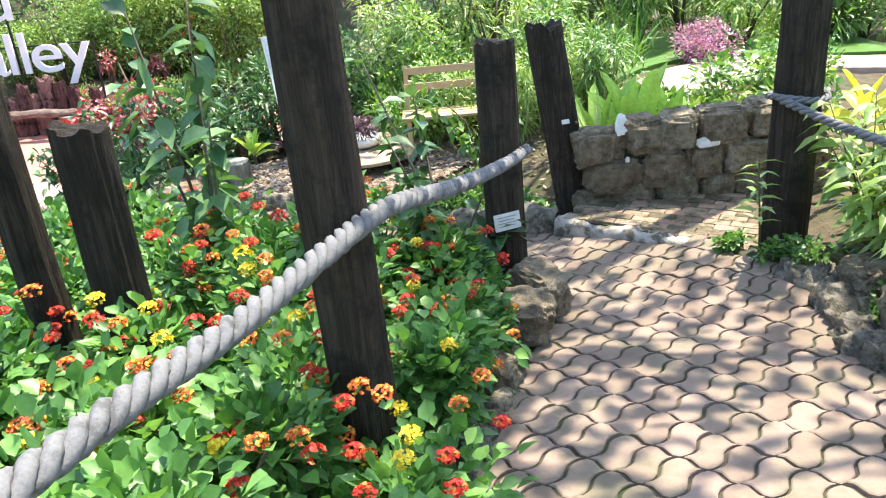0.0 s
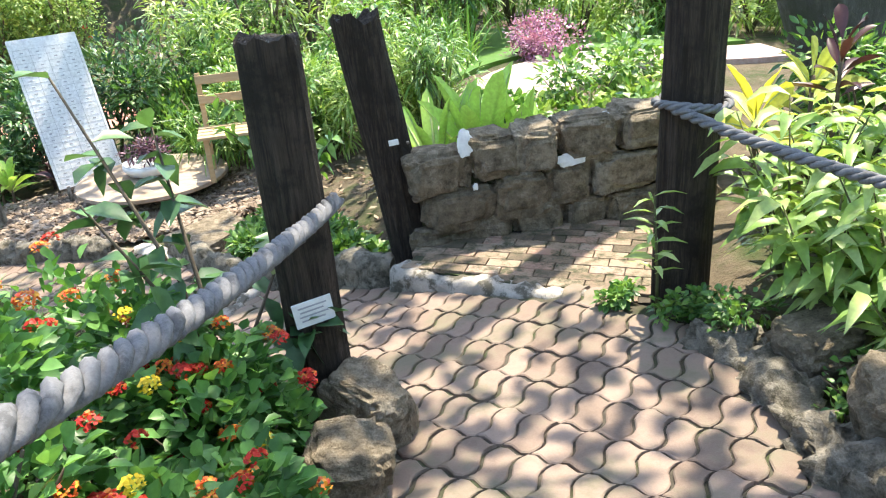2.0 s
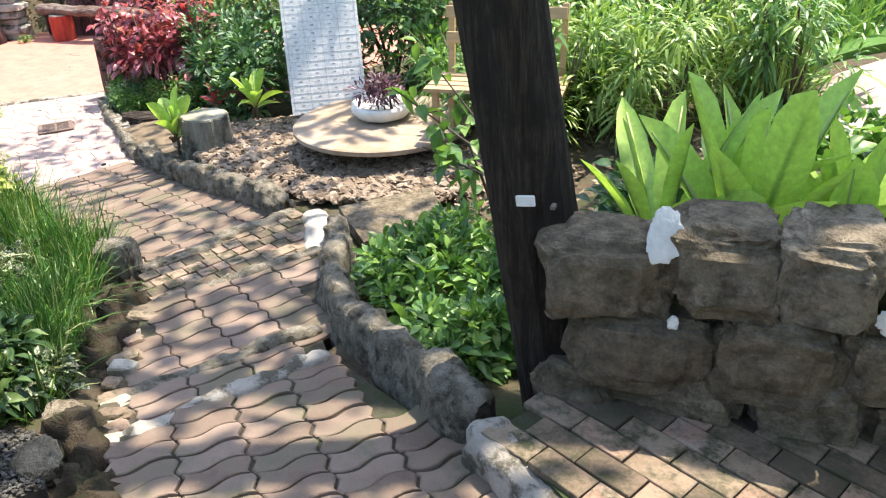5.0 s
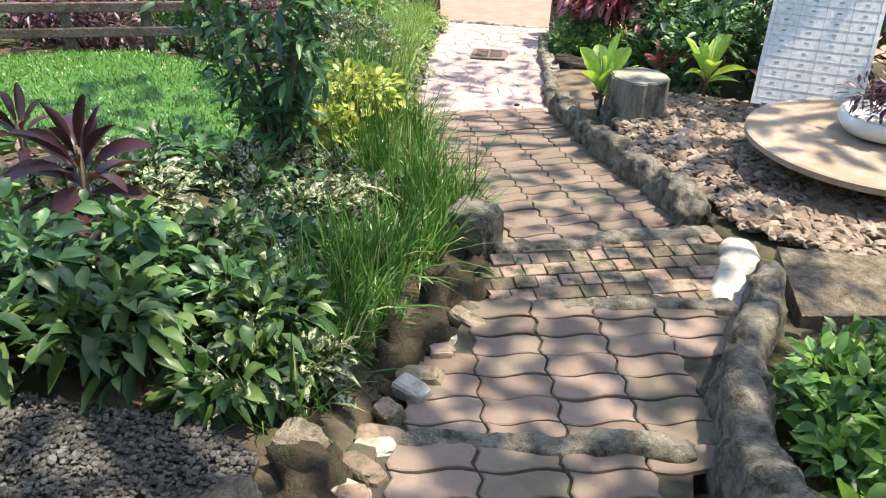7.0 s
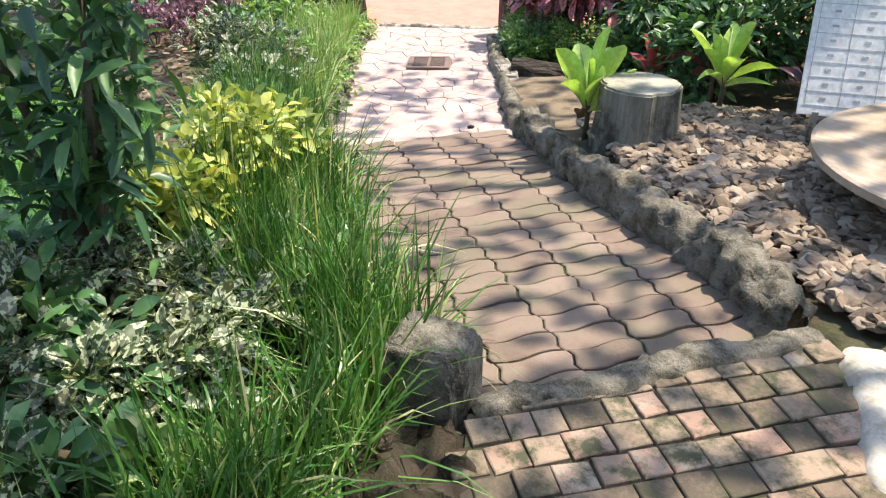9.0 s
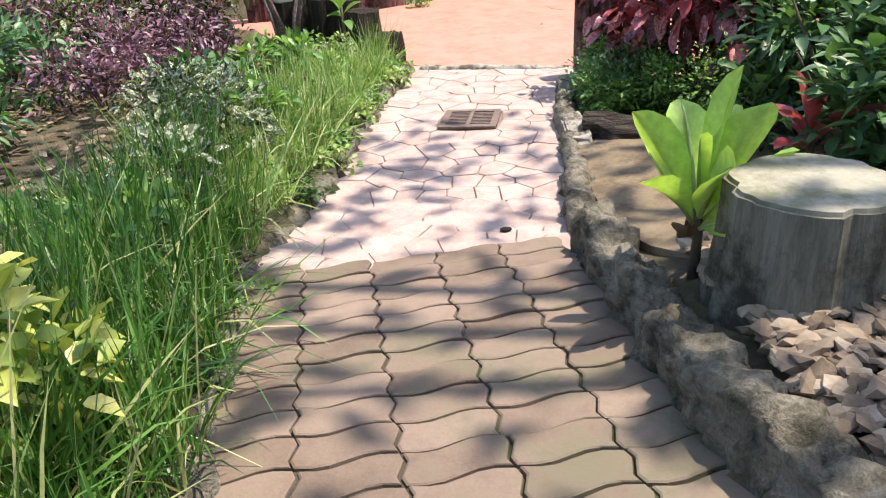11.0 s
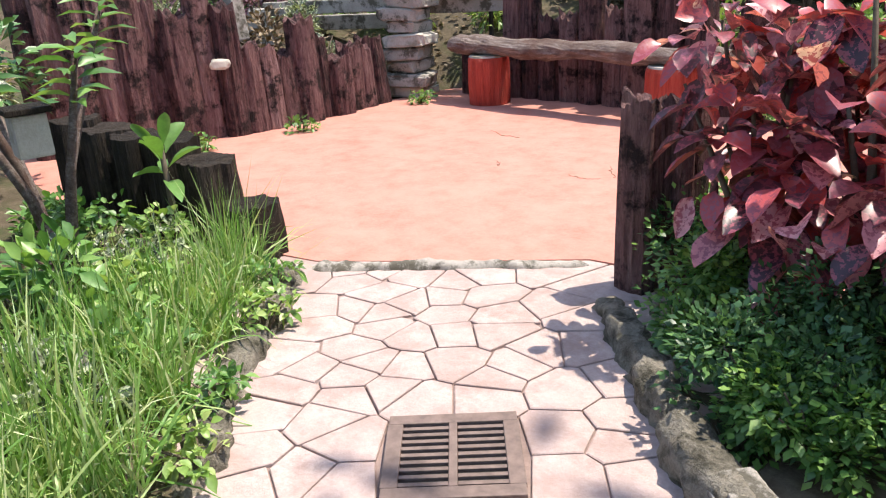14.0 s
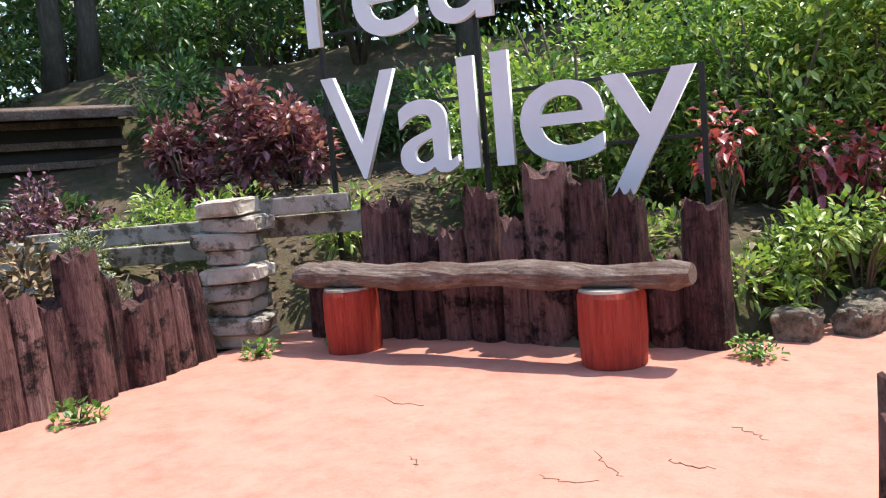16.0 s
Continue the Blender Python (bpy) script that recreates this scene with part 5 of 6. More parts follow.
for i, (x, y, r, h) in enumerate(((-6.12, 12.82, 0.28, 0.34), (-5.72, 12.42, 0.3, 0.34), (-5.42, 12.12, 0.3, 0.34), (-5.28, 12.05, 0.24, 0.3), (-4.6, 12.6, 0.4, 0.5), (-5.05, 12.35, 0.34, 0.42), (-5.45, 12.45, 0.38, 0.45), (-5.95, 12.75, 0.36, 0.45), (-5.4, 12.9, 0.45, 0.5), (-4.7, 12.4, 0.45, 0.5))):
    bush("hedge_plant", x, y, r, h, 2200, (0.032, 0.022), L_MID if i % 2 else L_DARK, "low dense small-leaved green hedge plant", "shrub", "low hedge", shape="small", clumps=14, low=0.05)
for i, (x, y, r, h, z) in enumerate(((-5.78, 12.62, 0.36, 1.08, 0.12), (-5.42, 12.62, 0.4, 1.16, 0.12), (-5.12, 12.5, 0.36, 1.0, 0.05), (-5.2, 13.0, 0.45, 1.2, 0.12), (-4.85, 12.7, 0.4, 1.05, 0.1))):
    bush("red_leaf_shrub", x, y, r, h, 300, (0.12, 0.082), L_RED, "shrub with large glossy pink, red and maroon leaves", "shrub", "red-leaf shrubs", droop=0.5, z=z, clumps=12, low=0.28, shape="paddle", hollow=0.2)
timber("edge_post", -6.285, 12.66, 0.075, 0.74, 0.0, "dark square timber post at the plaza entrance", "post", SLEEPER, (0, 0), 91, 0.03, "", 0.7)
timber("edge_post", -6.165, 12.76, 0.07, 0.74, 0.0, "lower dark timber post at the plaza entrance", "post", SLEEPER, (0, 0), 92, 0.03, "", 0.7)

# ---- left side: lawn, long grass, variegated plants ----
LAWN = [(-2.95, 6.9), (-3.0, 5.2), (-4.5, 3.0), (-6.4, 4.2), (-6.05, 6.8), (-5.6, 8.0), (-5.2, 8.75), (-4.2, 8.3), (-3.3, 7.7)]
slab("lawn", LAWN, lambda x, y: gz(x, y) + 0.06, 0.1, L_LAWN, "bright green mown lawn", "lawn", 0.35)
pts2 = np.array([(x, y, gz(x, y) + 0.055) for x, y in random_in(LAWN, 26000)])
lawn_ob = put("lawn_grass", leaf_mesh("lawn_grass", pts2, RNG.normal(0, 0.5, (26000, 3)) + np.array([0, 0, 1]), 0.06, 0.011, L_LAWN, 0.3, "small"))
tagged(lawn_ob, "short bright green lawn grass", "grass", kind="stuff")
GRASSLINE = [(-1.95, 8.3), (-2.7, 8.5), (-3.75, 9.02), (-4.46, 9.24), (-5.15, 9.72), (-6.0, 10.3), (-6.65, 10.74), (-7.34, 11.32)]
glen = [math.dist(a, b) for a, b in zip(GRASSLINE, GRASSLINE[1:])]
for i in range(38):
    s = (i + 0.5) / 38 * sum(glen)
    for (a, b), l in zip(zip(GRASSLINE, GRASSLINE[1:]), glen):
        if s <= l:
            break
        s -= l
    x, y = a[0] + (b[0] - a[0]) * s / l, a[1] + (b[1] - a[1]) * s / l
    side = 0.16 * (i % 3)
    x, y = x - 0.5 * side + 0.04 * math.sin(i * 2.3), y - 0.85 * side
    # Clumps towards the plaza take the paler blades, their sunlight painted in.
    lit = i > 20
    tuft(x, y, 340, 0.66 if not lit else 0.5, 0.008, 0.17, L_GRASS_LIT if lit else L_GRASS, "arching clump of long bright green grass along the path" if not lit else "arching clump of yellow-green grass along the path, coloured as sunlit", group="long grass clumps", z=max(gz(x, y), 0.0) + 0.02)
for x, y in ((-1.55, 7.62), (-1.32, 7.3), (-1.75, 7.95), (-1.95, 8.15), (-1.7, 7.75), (-2.2, 8.25), (-1.2, 7.12), (-1.45, 7.45), (-1.62, 7.55)):
    tuft(x, y, 230, 0.55, 0.008, 0.14, L_GRASS, "small clump of long green grass at the steps", group="long grass clumps")
VARI = [(-1.2, 6.9), (-1.6, 7.7), (-2.1, 8.2), (-3.2, 8.7), (-3.6, 8.3), (-2.9, 7.6), (-2.5, 7.0), (-1.9, 6.5)]
for i, (x, y) in enumerate(random_in(VARI, 30)):
    bush("variegated_plant", x, y, 0.24, 0.2, 150, (0.09, 0.042), L_VARI if i % 3 else L_DARK, "low plant with grey-green and cream variegated leaves", "plant", "variegated plants", stem=STEM)
for i, (x, y) in enumerate(random_in([(-0.85, 6.95), (-1.25, 7.35), (-1.7, 7.5), (-1.9, 6.9), (-1.3, 6.45)], 24)):
    bush("shade_plant", x, y, 0.2, 0.18, 120, (0.09, 0.04), L_TREE, "low dark green plant beside the steps", "plant", "low shade plants", stem=STEM)
dark_tree = thing("small_dark_tree", (-2.75, 7.72, 0.6), "small leaning tree with dense narrow dark leaves", "tree")
for a, q, hgt in ((2.4, 0.55, 1.35), (1.2, 0.25, 1.5), (5.0, 0.25, 1.3), (3.6, 0.65, 1.15), (0.2, 0.35, 1.2)):
    end = (q * math.cos(a), q * math.sin(a), hgt)
    put("branch", mesh_from("dark_branch", *tube([(0, 0, -0.1), (end[0] * 0.25, end[1] * 0.25, hgt * 0.35), end], [0.022, 0.016, 0.005], 7), TWIG, True), dark_tree)
    t = RNG.uniform(0.25, 1, 230)
    base = np.stack([end[0] * t, end[1] * t, hgt * t], 1) + RNG.normal(0, 0.07, (230, 3))
    put("leaves", leaf_mesh("dark_tree_leaves", base, RNG.normal(0, 1, (230, 3)) + np.array([0, 0, 0.3]), 0.12, 0.04, L_DARK, 0.3), dark_tree)
for i, (x, y, r, h) in enumerate(((-3.15, 8.35, 0.28, 0.5), (-3.4, 8.65, 0.3, 0.5), (-3.05, 8.05, 0.25, 0.4))):
    bush("yellow_shrub", x, y, r, h, 380, (0.075, 0.05), L_YELLOW, "small shrub with yellow-green leaves", "shrub", "yellow shrubs")
rosette("ti_plant", -1.75, 6.62, 22, 0.3, 0.075, L_TI, "dark maroon ti plant with arching leaves", "plant", (0.1, 1.35), 0.35, 0.58, 0.8)
for i, (x, y) in enumerate(((-1.72, 6.5), (-1.5, 6.6), (-1.95, 6.75), (-1.85, 6.35))):
    bush("edged_leaf_plant", x, y, 0.24, 0.34, 130, (0.1, 0.05), L_MID if i % 2 else L_VARI, "plant with green leaves edged yellow", "plant", "yellow-edged plants", stem=STEM, droop=0.5)
for i, (x, y) in enumerate(((-2.2, 5.9), (-1.9, 6.15), (-2.5, 6.5))):
    rosette("ti_plant", x, y, 14, 0.22, 0.05, L_TI, "small dark maroon ti plant beside the flowers", "plant", (0.2, 1.3), 0.3, 0.3, group="small ti plants")
for i, (x, y, h, m) in enumerate(((-1.3, 6.3, 0.42, L_DARK), (-1.12, 6.5, 0.34, L_TREE), (-1.45, 6.6, 0.4, L_DARK), (-1.02, 6.84, 0.26, L_TREE), (-1.18, 7.0, 0.3, L_TREE), (-1.32, 6.82, 0.34, L_DARK), (-1.5, 6.2, 0.45, L_DARK), (-1.2, 6.1, 0.36, L_TREE), (-0.98, 6.98, 0.2, L_VARI), (-1.62, 6.95, 0.3, L_TREE))):
    bush("shade_plant", x, y, 0.24, h, 260, (0.1, 0.045), m, "dark green leafy plant on the shaded bank beside the steps", "plant", "low shade plants", stem=STEM, droop=0.45)
for x, y in ((-1.0, 7.1), (-1.16, 7.26), (-0.88, 6.96), (-1.3, 7.5)):
    tuft(x, y, 170, 0.42, 0.008, 0.12, L_GRASS, "small clump of long green grass at the steps", group="long grass clumps")
for i in range(15):
    k = i / 14
    x, y = (-0.3 - 0.34 * k * 2, 6.84 + 0.32 * k * 2) if k < 0.5 else (-0.64 - 0.56 * (k - 0.5) * 2, 7.16 + 0.74 * (k - 0.5) * 2)
    chunk = put("brick_piece", rock_mesh("brick_piece", (0.13 + 0.04 * math.sin(i * 2.1), 0.08, 0.075), BRICK if i % 3 else PALE, 500 + i, 0.2, 3, 0.4), at=pose(x - 0.02 * math.sin(i * 1.7), y + 0.03 * math.cos(i * 2.9), 0.78 - 0.2 * k, 6 * math.sin(i), 5 * math.cos(i), 40 + 30 * math.sin(i * 1.3)))
    tagged(chunk, "broken pink brick piece set along the step edge", "brick", "broken bricks along the steps")
GRAVELS = [(-0.55, 6.0), (-0.3, 6.55), (-0.62, 6.78), (-0.85, 6.66), (-1.02, 6.3), (-0.95, 5.95)]
slab("gravel_bed", GRAVELS, lambda x, y: gz(x, y) + 0.035, 0.08, GRAVEL, "small bed of grey gravel beside the steps", "gravel")


def crumbs(name, poly, n, size, material, label, category, flat=0.5, lift=0.03):
    """Loose angular stones, as one thing."""
    shapes = []
    for s in range(5):
        bm = bmesh.new()
        bmesh.ops.create_icosphere(bm, subdivisions=1, radius=0.5)
        for v in bm.verts:
            v.co *= 0.75 + 0.5 * noise.random()
        shapes.append((np.array([v.co for v in bm.verts]), np.array([[v.index for v in f.verts] for f in bm.faces])))
        bm.free()
    V, F, k = [], [], 0
    for x, y in random_in(poly, n):
        v, f = shapes[int(RNG.integers(5))]
        m = np.array(Euler(RNG.uniform(-0.6, 0.6, 3)).to_matrix()) @ np.array(Euler((0, 0, RNG.uniform(0, 6.28))).to_matrix())
        s = size * RNG.uniform(0.5, 1.35)
        V.append((v * np.array([s * 1.25, s, s * flat])) @ m.T + np.array([x, y, gz(x, y) + lift + RNG.uniform(0, 0.025)]))
        F.append(f + k)
        k += len(v)
    ob = put(name, mesh_from(name, np.concatenate(V), np.concatenate(F), material))
    return tagged(ob, label, category, kind="stuff")


MULCH = [(-1.2, 9.65), (-0.3, 9.9), (0.2, 10.6), (-0.4, 11.6), (-1.9, 11.9), (-3.0, 11.3), (-3.25, 10.75), (-3.45, 10.66), (-3.05, 10.4), (-2.7, 10.24), (-2.3, 10.1), (-1.75, 9.92)]
crumbs("stone_chips", MULCH, 6800, 0.068, CHIP, "brown and grey broken stone chips covering the bed", "stone chips", 0.42, 0.04)
crumbs("gravel", GRAVELS, 3600, 0.016, GRAVEL, "loose grey gravel", "gravel", 0.7, 0.04)
for name, poly, n in (("leaf_litter", [(-0.5, 6.0), (-3.0, 7.0), (-4.0, 9.0), (-8.5, 11.2), (-8.6, 9.0), (-4.0, 7.0), (-2.0, 5.0)], 2600), ("leaf_litter", [(-3.2, 11.0), (-2.0, 12.2), (2.5, 11.5), (2.8, 8.2), (0.6, 8.0), (-0.8, 9.7)], 2400), ("leaf_litter", [(-10.8, 16.0), (-7.3, 16.2), (-6.5, 18.0), (-12.0, 20.0), (-14.0, 15.0), (-11.5, 14.0)], 2600)):
    pp = np.array([(x, y, gz(x, y) + 0.03) for x, y in random_in(poly, n)])
    lw = RNG.normal(0, 1, (n, 3)) * np.array([1, 1, 0.22])
    tagged(put(name, leaf_mesh(name, pp, lw, 0.075, 0.04, L_LITTER, 0.0, "small")), "scattered dry brown fallen leaves", "leaves", kind="stuff")

for i, (x, y) in enumerate(((-5.2, 10.0), (-5.62, 10.3), (-5.95, 10.52), (-6.35, 10.86), (-6.62, 11.04), (-7.0, 11.4), (-7.3, 11.6), (-4.3, 9.4))):
    bush("ground_plant", x, y, 0.11 + 0.03 * (i % 2), 0.12, 120, (0.04, 0.028), L_LIGHT if i % 2 else L_MID, "low green weed rooted in the path edging", "plant", "low weeds", z=0.02)

# purple and mixed shrubs on the far left
for i, (x, y, r, h, m, lf) in enumerate(((-7.2, 9.4, 0.5, 0.5, L_PURPLE, (0.06, 0.03)), (-7.7, 10.0, 0.5, 0.55, L_PURPLE, (0.06, 0.03)), (-8.3, 9.5, 0.55, 0.6, L_PURPLE, (0.06, 0.03)), (-8.7, 10.3, 0.5, 0.6, L_PURPLE, (0.06, 0.03)), (-6.4, 9.7, 0.4, 0.35, L_VARI, (0.09, 0.045)), (-6.9, 10.1, 0.4, 0.35, L_DARK, (0.09, 0.045)), (-6.0, 9.9, 0.35, 0.3, L_MID, (0.09, 0.045)), (-5.6, 9.6, 0.4, 0.35, L_VARI, (0.1, 0.05)), (-5.0, 9.2, 0.4, 0.35, L_VARI, (0.1, 0.05)), (-4.5, 8.95, 0.35, 0.3, L_MID, (0.08, 0.045)), (-7.4, 10.65, 0.35, 0.35, L_MID, (0.1, 0.045)), (-9.3, 9.8, 0.6, 0.9, L_VARI, (0.12, 0.06)), (-9.6, 10.7, 0.6, 0.9, L_VARI, (0.12, 0.06)), (-9.0, 8.9, 0.6, 0.8, L_PURPLE, (0.08, 0.035)), (-10.3, 10.0, 0.7, 1.2, L_VARI, (0.13, 0.06)), (-10.4, 11.0, 0.6, 1.1, L_DARK, (0.13, 0.06)), (-9.9, 9.0, 0.7, 1.1, L_MID, (0.1, 0.05)))):
    bush("mixed_shrub", x, y, r, h, 900 if r > 0.45 else 420, lf, m, {L_PURPLE: "low shrub with small purple leaves", L_VARI: "low shrub with variegated leaves", L_YELLOW: "low shrub with yellow-green leaves", L_LITTER: "shrub with withered pale brown leaves", L_MID: "low green leafy shrub", L_DARK: "dark green leafy shrub"}[m], group="mixed shrubs")
frang = thing("grey_branched_shrub", (-8.1, 11.0, 0.05), "sparse shrub of grey crooked branches with lance leaves", "shrub")
for a, q, hgt in ((0.4, 0.35, 0.95), (2.0, 0.45, 1.1), (3.3, 0.5, 0.9), (4.6, 0.3, 1.2), (5.5, 0.5, 1.0)):
    end = (q * math.cos(a), q * math.sin(a), hgt)
    put("branch", mesh_from("grey_branch", *tube([(0, 0, -0.1), (end[0] * 0.5, end[1] * 0.3, hgt * 0.4), end], [0.03, 0.022, 0.012], 7), GREYLOG, True), frang)
    az = np.arange(16) * 2.3
    way = np.stack([np.cos(az), np.sin(az), np.full(16, 0.5)], 1)
    put("leaves", leaf_mesh("grey_shrub_leaves", np.array(end) * np.linspace(0.8, 1.05, 16)[:, None], way, 0.2, 0.05, L_MID, 0.4), frang)
birdhouse = thing("hanging_lantern", (-7.95, 10.95, 0.62), "small pale wooden lantern box among the branches", "lantern")
part("case", new_box((0.13, 0.13, 0.17), pose(0, 0, 0.085), 0.01), PALE, birdhouse)
part("cap", new_box((0.17, 0.17, 0.025), pose(0, 0, 0.185), 0.006), POST, birdhouse)
for i, (x, y, h) in enumerate(((-8.14, 11.72, 0.42), (-8.4, 11.66, 0.5), (-8.66, 11.58, 0.5), (-7.8, 11.76, 0.26), (-8.92, 11.5, 0.52), (-9.18, 11.42, 0.55))):
    timber("edge_stump", x, y, 0.132, h, 0.0, "short dark timber stump edging the plaza", "log", POST, (0, 0), 120 + i, 0.012, "stumps edging the plaza", 0.4)
for i, (x, y, m) in enumerate(((-7.3, 11.05, L_LIGHT), (-7.62, 11.2, L_VARI), (-7.0, 10.85, L_MID), (-7.95, 11.3, L_LIGHT), (-8.3, 11.2, L_MID), (-7.85, 11.0, L_VARI), (-8.6, 11.1, L_MID), (-6.75, 10.55, L_VARI))):
    bush("edging_plant", x, y, 0.24, 0.27, 300, (0.06, 0.038), m, "low leafy plant before the plaza stumps", "plant", "low plants before the stumps", z=0.0)
for x, y in ((-7.46, 11.5), (-7.58, 11.6), (-7.36, 11.42), (-7.68, 11.5)):
    tuft(x, y, 120, 0.6, 0.006, 0.1, L_GRASS_LIT, "sparse clump of long grass before the stumps, coloured as sunlit", group="long grass clumps", z=0.0)
rosette("lance_plant", -8.1, 11.5, 9, 0.24, 0.07, L_MID, "green lance-leaved plant over the stumps", "plant", (0.3, 1.2), 0.3, 0.5)
fence_far = thing("rail_fence", (-6.15, 6.9, gz(-6.15, 6.9)), "low weathered wooden rail fence behind the lawn", "fence")
for k in range(6):
    part("post", new_box((0.08, 0.08, 0.62), pose(0.32 * (k - 2.5) * 0.62, 0.95 * (k - 2.5) * 0.62, 0.24, 3 * math.sin(k), 4 * math.cos(k * 2)), 0.01), GREYLOG, fence_far)
for z in (0.22, 0.42):
    part("rail", new_box((3.5, 0.04, 0.08), pose(0.05, 0, z, 0, 1.5, 71.4), 0.01), GREYLOG, fence_far)
for i, (x, y) in enumerate(((-6.8, 6.2), (-6.6, 7.4), (-6.6, 5.0), (-6.3, 8.3), (-7.3, 6.9), (-7.1, 8.3), (-7.6, 5.6), (-8.2, 7.6), (-8.4, 6.3), (-7.9, 8.8))):
    bush("background_shrub", x, y, 0.6, 0.6 + 0.15 * (i % 3), 1000, (0.09, 0.045), (L_DARK, L_PURPLE, L_VARI)[i % 3], "mixed dark shrub behind the rail fence", group="background shrubs")

# ---- round the plaza ----
for i, (x, y, r, h, m, lf) in enumerate(((-11.2, 12.6, 0.45, 0.8, L_VARI, (0.09, 0.045)), (-11.2, 13.5, 0.4, 0.75, L_LITTER, (0.09, 0.045)), (-11.3, 14.2, 0.35, 0.7, L_VARI, (0.09, 0.045)), (-11.6, 15.6, 0.5, 0.62, L_LIGHT, (0.09, 0.035)), (-12.2, 15.2, 0.5, 0.6, L_LIGHT, (0.09, 0.035)), (-10.6, 16.2, 0.5, 0.55, L_LIGHT, (0.09, 0.035)), (-12.9, 14.6, 0.5, 0.55, L_PURPLE, (0.07, 0.035)), (-13.4, 14.0, 0.5, 0.55, L_PURPLE, (0.07, 0.035)), (-13.4, 15.1, 0.5, 0.7, L_PURPLE, (0.07, 0.035)))):
    bush("bed_plant", x, y, r, h, 650, lf, m, {L_VARI: "pale variegated bed plant behind the timbers", L_LITTER: "dry brown bed plant behind the timbers", L_LIGHT: "light green feathery bed plant", L_PURPLE: "low dark purple bed plant"}[m], "plant", "raised bed plants")
for x, y, r, h in ((-12.2, 17.0, 0.45, 0.8), (-13.3, 16.45, 0.42, 1.0), (-12.8, 16.9, 0.5, 1.05)):
    bush("maroon_shrub", x, y, r, h, 900, (0.11, 0.075), leaf_stuff("maroon_leaf", ((0.1, (0.12, 0.035, 0.06)), (0.5, (0.28, 0.1, 0.14)), (0.9, (0.5, 0.26, 0.3))), 0.3) if x == -12.2 else bpy.data.materials["maroon_leaf"], "shrub with maroon and pink leaves", group="maroon shrubs")
for i in range(17):
    x, y = -10.2 + 0.36 * i + 0.15 * math.sin(i * 2.2), 17.2 + 0.12 * i + 0.35 * math.cos(i * 1.3)
    bush("flowering_shrub", x, y, 0.75, 1.15 + 0.4 * (i % 3 == 0) + 0.06 * i, 1700, (0.085, 0.04), L_LIGHT if i % 3 else L_MID, "tangled green shrub with a few red flowers behind the sign", group="flowering shrubs", clumps=14)
for x, y, r, h in ((-6.9, 18.5, 1.3, 2.3), (-8.6, 18.9, 1.2, 2.2), (-5.2, 18.9, 1.2, 2.3)):
    ob = thing("hibiscus", (x, y, gz(x, y)), "tall green shrub dotted with red flowers", "shrub", "hibiscus shrubs")
    p, d = scatter(r, h, 3600, 0.05, 0.3, 20)
    put("foliage", leaf_mesh("hibiscus_leaves", p, d, 0.095, 0.05, L_LIGHT, 0.3), ob)
    put("stems", mesh_from("hibiscus_stems", *stems_of(r * 0.9, h * 0.9, 9, 0.02), TWIG, True), ob)
    flower_heads(ob, "hibiscus", 14, r * 1.05, h * 1.02, "red flower")
for i, (x, y) in enumerate(((-7.75, 16.75), (-7.2, 17.05), (-7.0, 17.3))):
    bush("red_leaf_shrub", x, y, 0.2, 0.72, 90, (0.1, 0.07), L_RED, "small shrub with drooping red-brown leaves", "shrub", "red-leaf shrubs", droop=0.7, low=0.45)
for i, (x, y, r) in enumerate(((-7.42, 16.3, 0.3), (-7.2, 16.5, 0.34), (-6.95, 16.8, 0.38), (-7.4, 16.75, 0.36), (-6.7, 17.1, 0.4), (-8.1, 16.3, 0.32), (-8.6, 16.4, 0.34), (-6.3, 17.5, 0.42), (-5.8, 17.9, 0.42))):
    bush("edge_plant", x, y, r, 0.5 + 0.1 * (i % 3), 700, (0.075, 0.035), L_LIGHT, "low light green plant over the plaza edging", "plant", "edge plants", z=0.1)
for i, (x, y) in enumerate(((-10.15, 13.35), (-10.35, 14.75), (-10.2, 12.5), (-10.0, 15.2), (-7.3, 15.6))):
    bush("ground_plant", x, y, 0.14, 0.13, 110, (0.045, 0.03), L_MID, "small green weed at the foot of the timbers", "plant", "low weeds", z=0.0)
hut = thing("dark_shelter", (-15.9, 15.9, gz(-15.9, 15.9) - 0.1), "dark low wooden shelter under the trees", "shelter")
part("roof", new_box((2.8, 1.2, 0.12), pose(0, 0, 0.95, 8, 0, 63), 0.02), GREYLOG, hut)
part("back", new_box((2.5, 0.1, 0.95), pose(-0.2, 0.1, 0.46, 0, 0, 63), 0.02), ROOF, hut)

for z in (0.3, 0.55, 0.8):
    part("plank", new_box((2.5, 0.04, 0.09), pose(0.0, 0.06, z, 0, 0, 63), 0.01), GREYLOG, hut)
for i, (x, y, r, h) in enumerate(((-15.0, 17.5, 0.8, 1.1), (-14.2, 18.2, 0.7, 0.9), (-16.2, 18.4, 0.9, 1.2), (-13.2, 19.0, 0.8, 0.8), (-17.5, 16.4, 0.8, 1.1), (-18.6, 18.2, 1.0, 1.4), (-15.8, 20.0, 1.0, 1.3), (-12.2, 19.6, 0.8, 0.9), (-18.9, 15.5, 1.0, 1.4), (-14.6, 14.4, 0.5, 0.5), (-14.3, 15.4, 0.5, 0.5))):
    bush("slope_shrub", x, y, r, h, 1100, (0.13, 0.05), L_DARK, "dark green shrub on the shaded slope", group="slope shrubs")
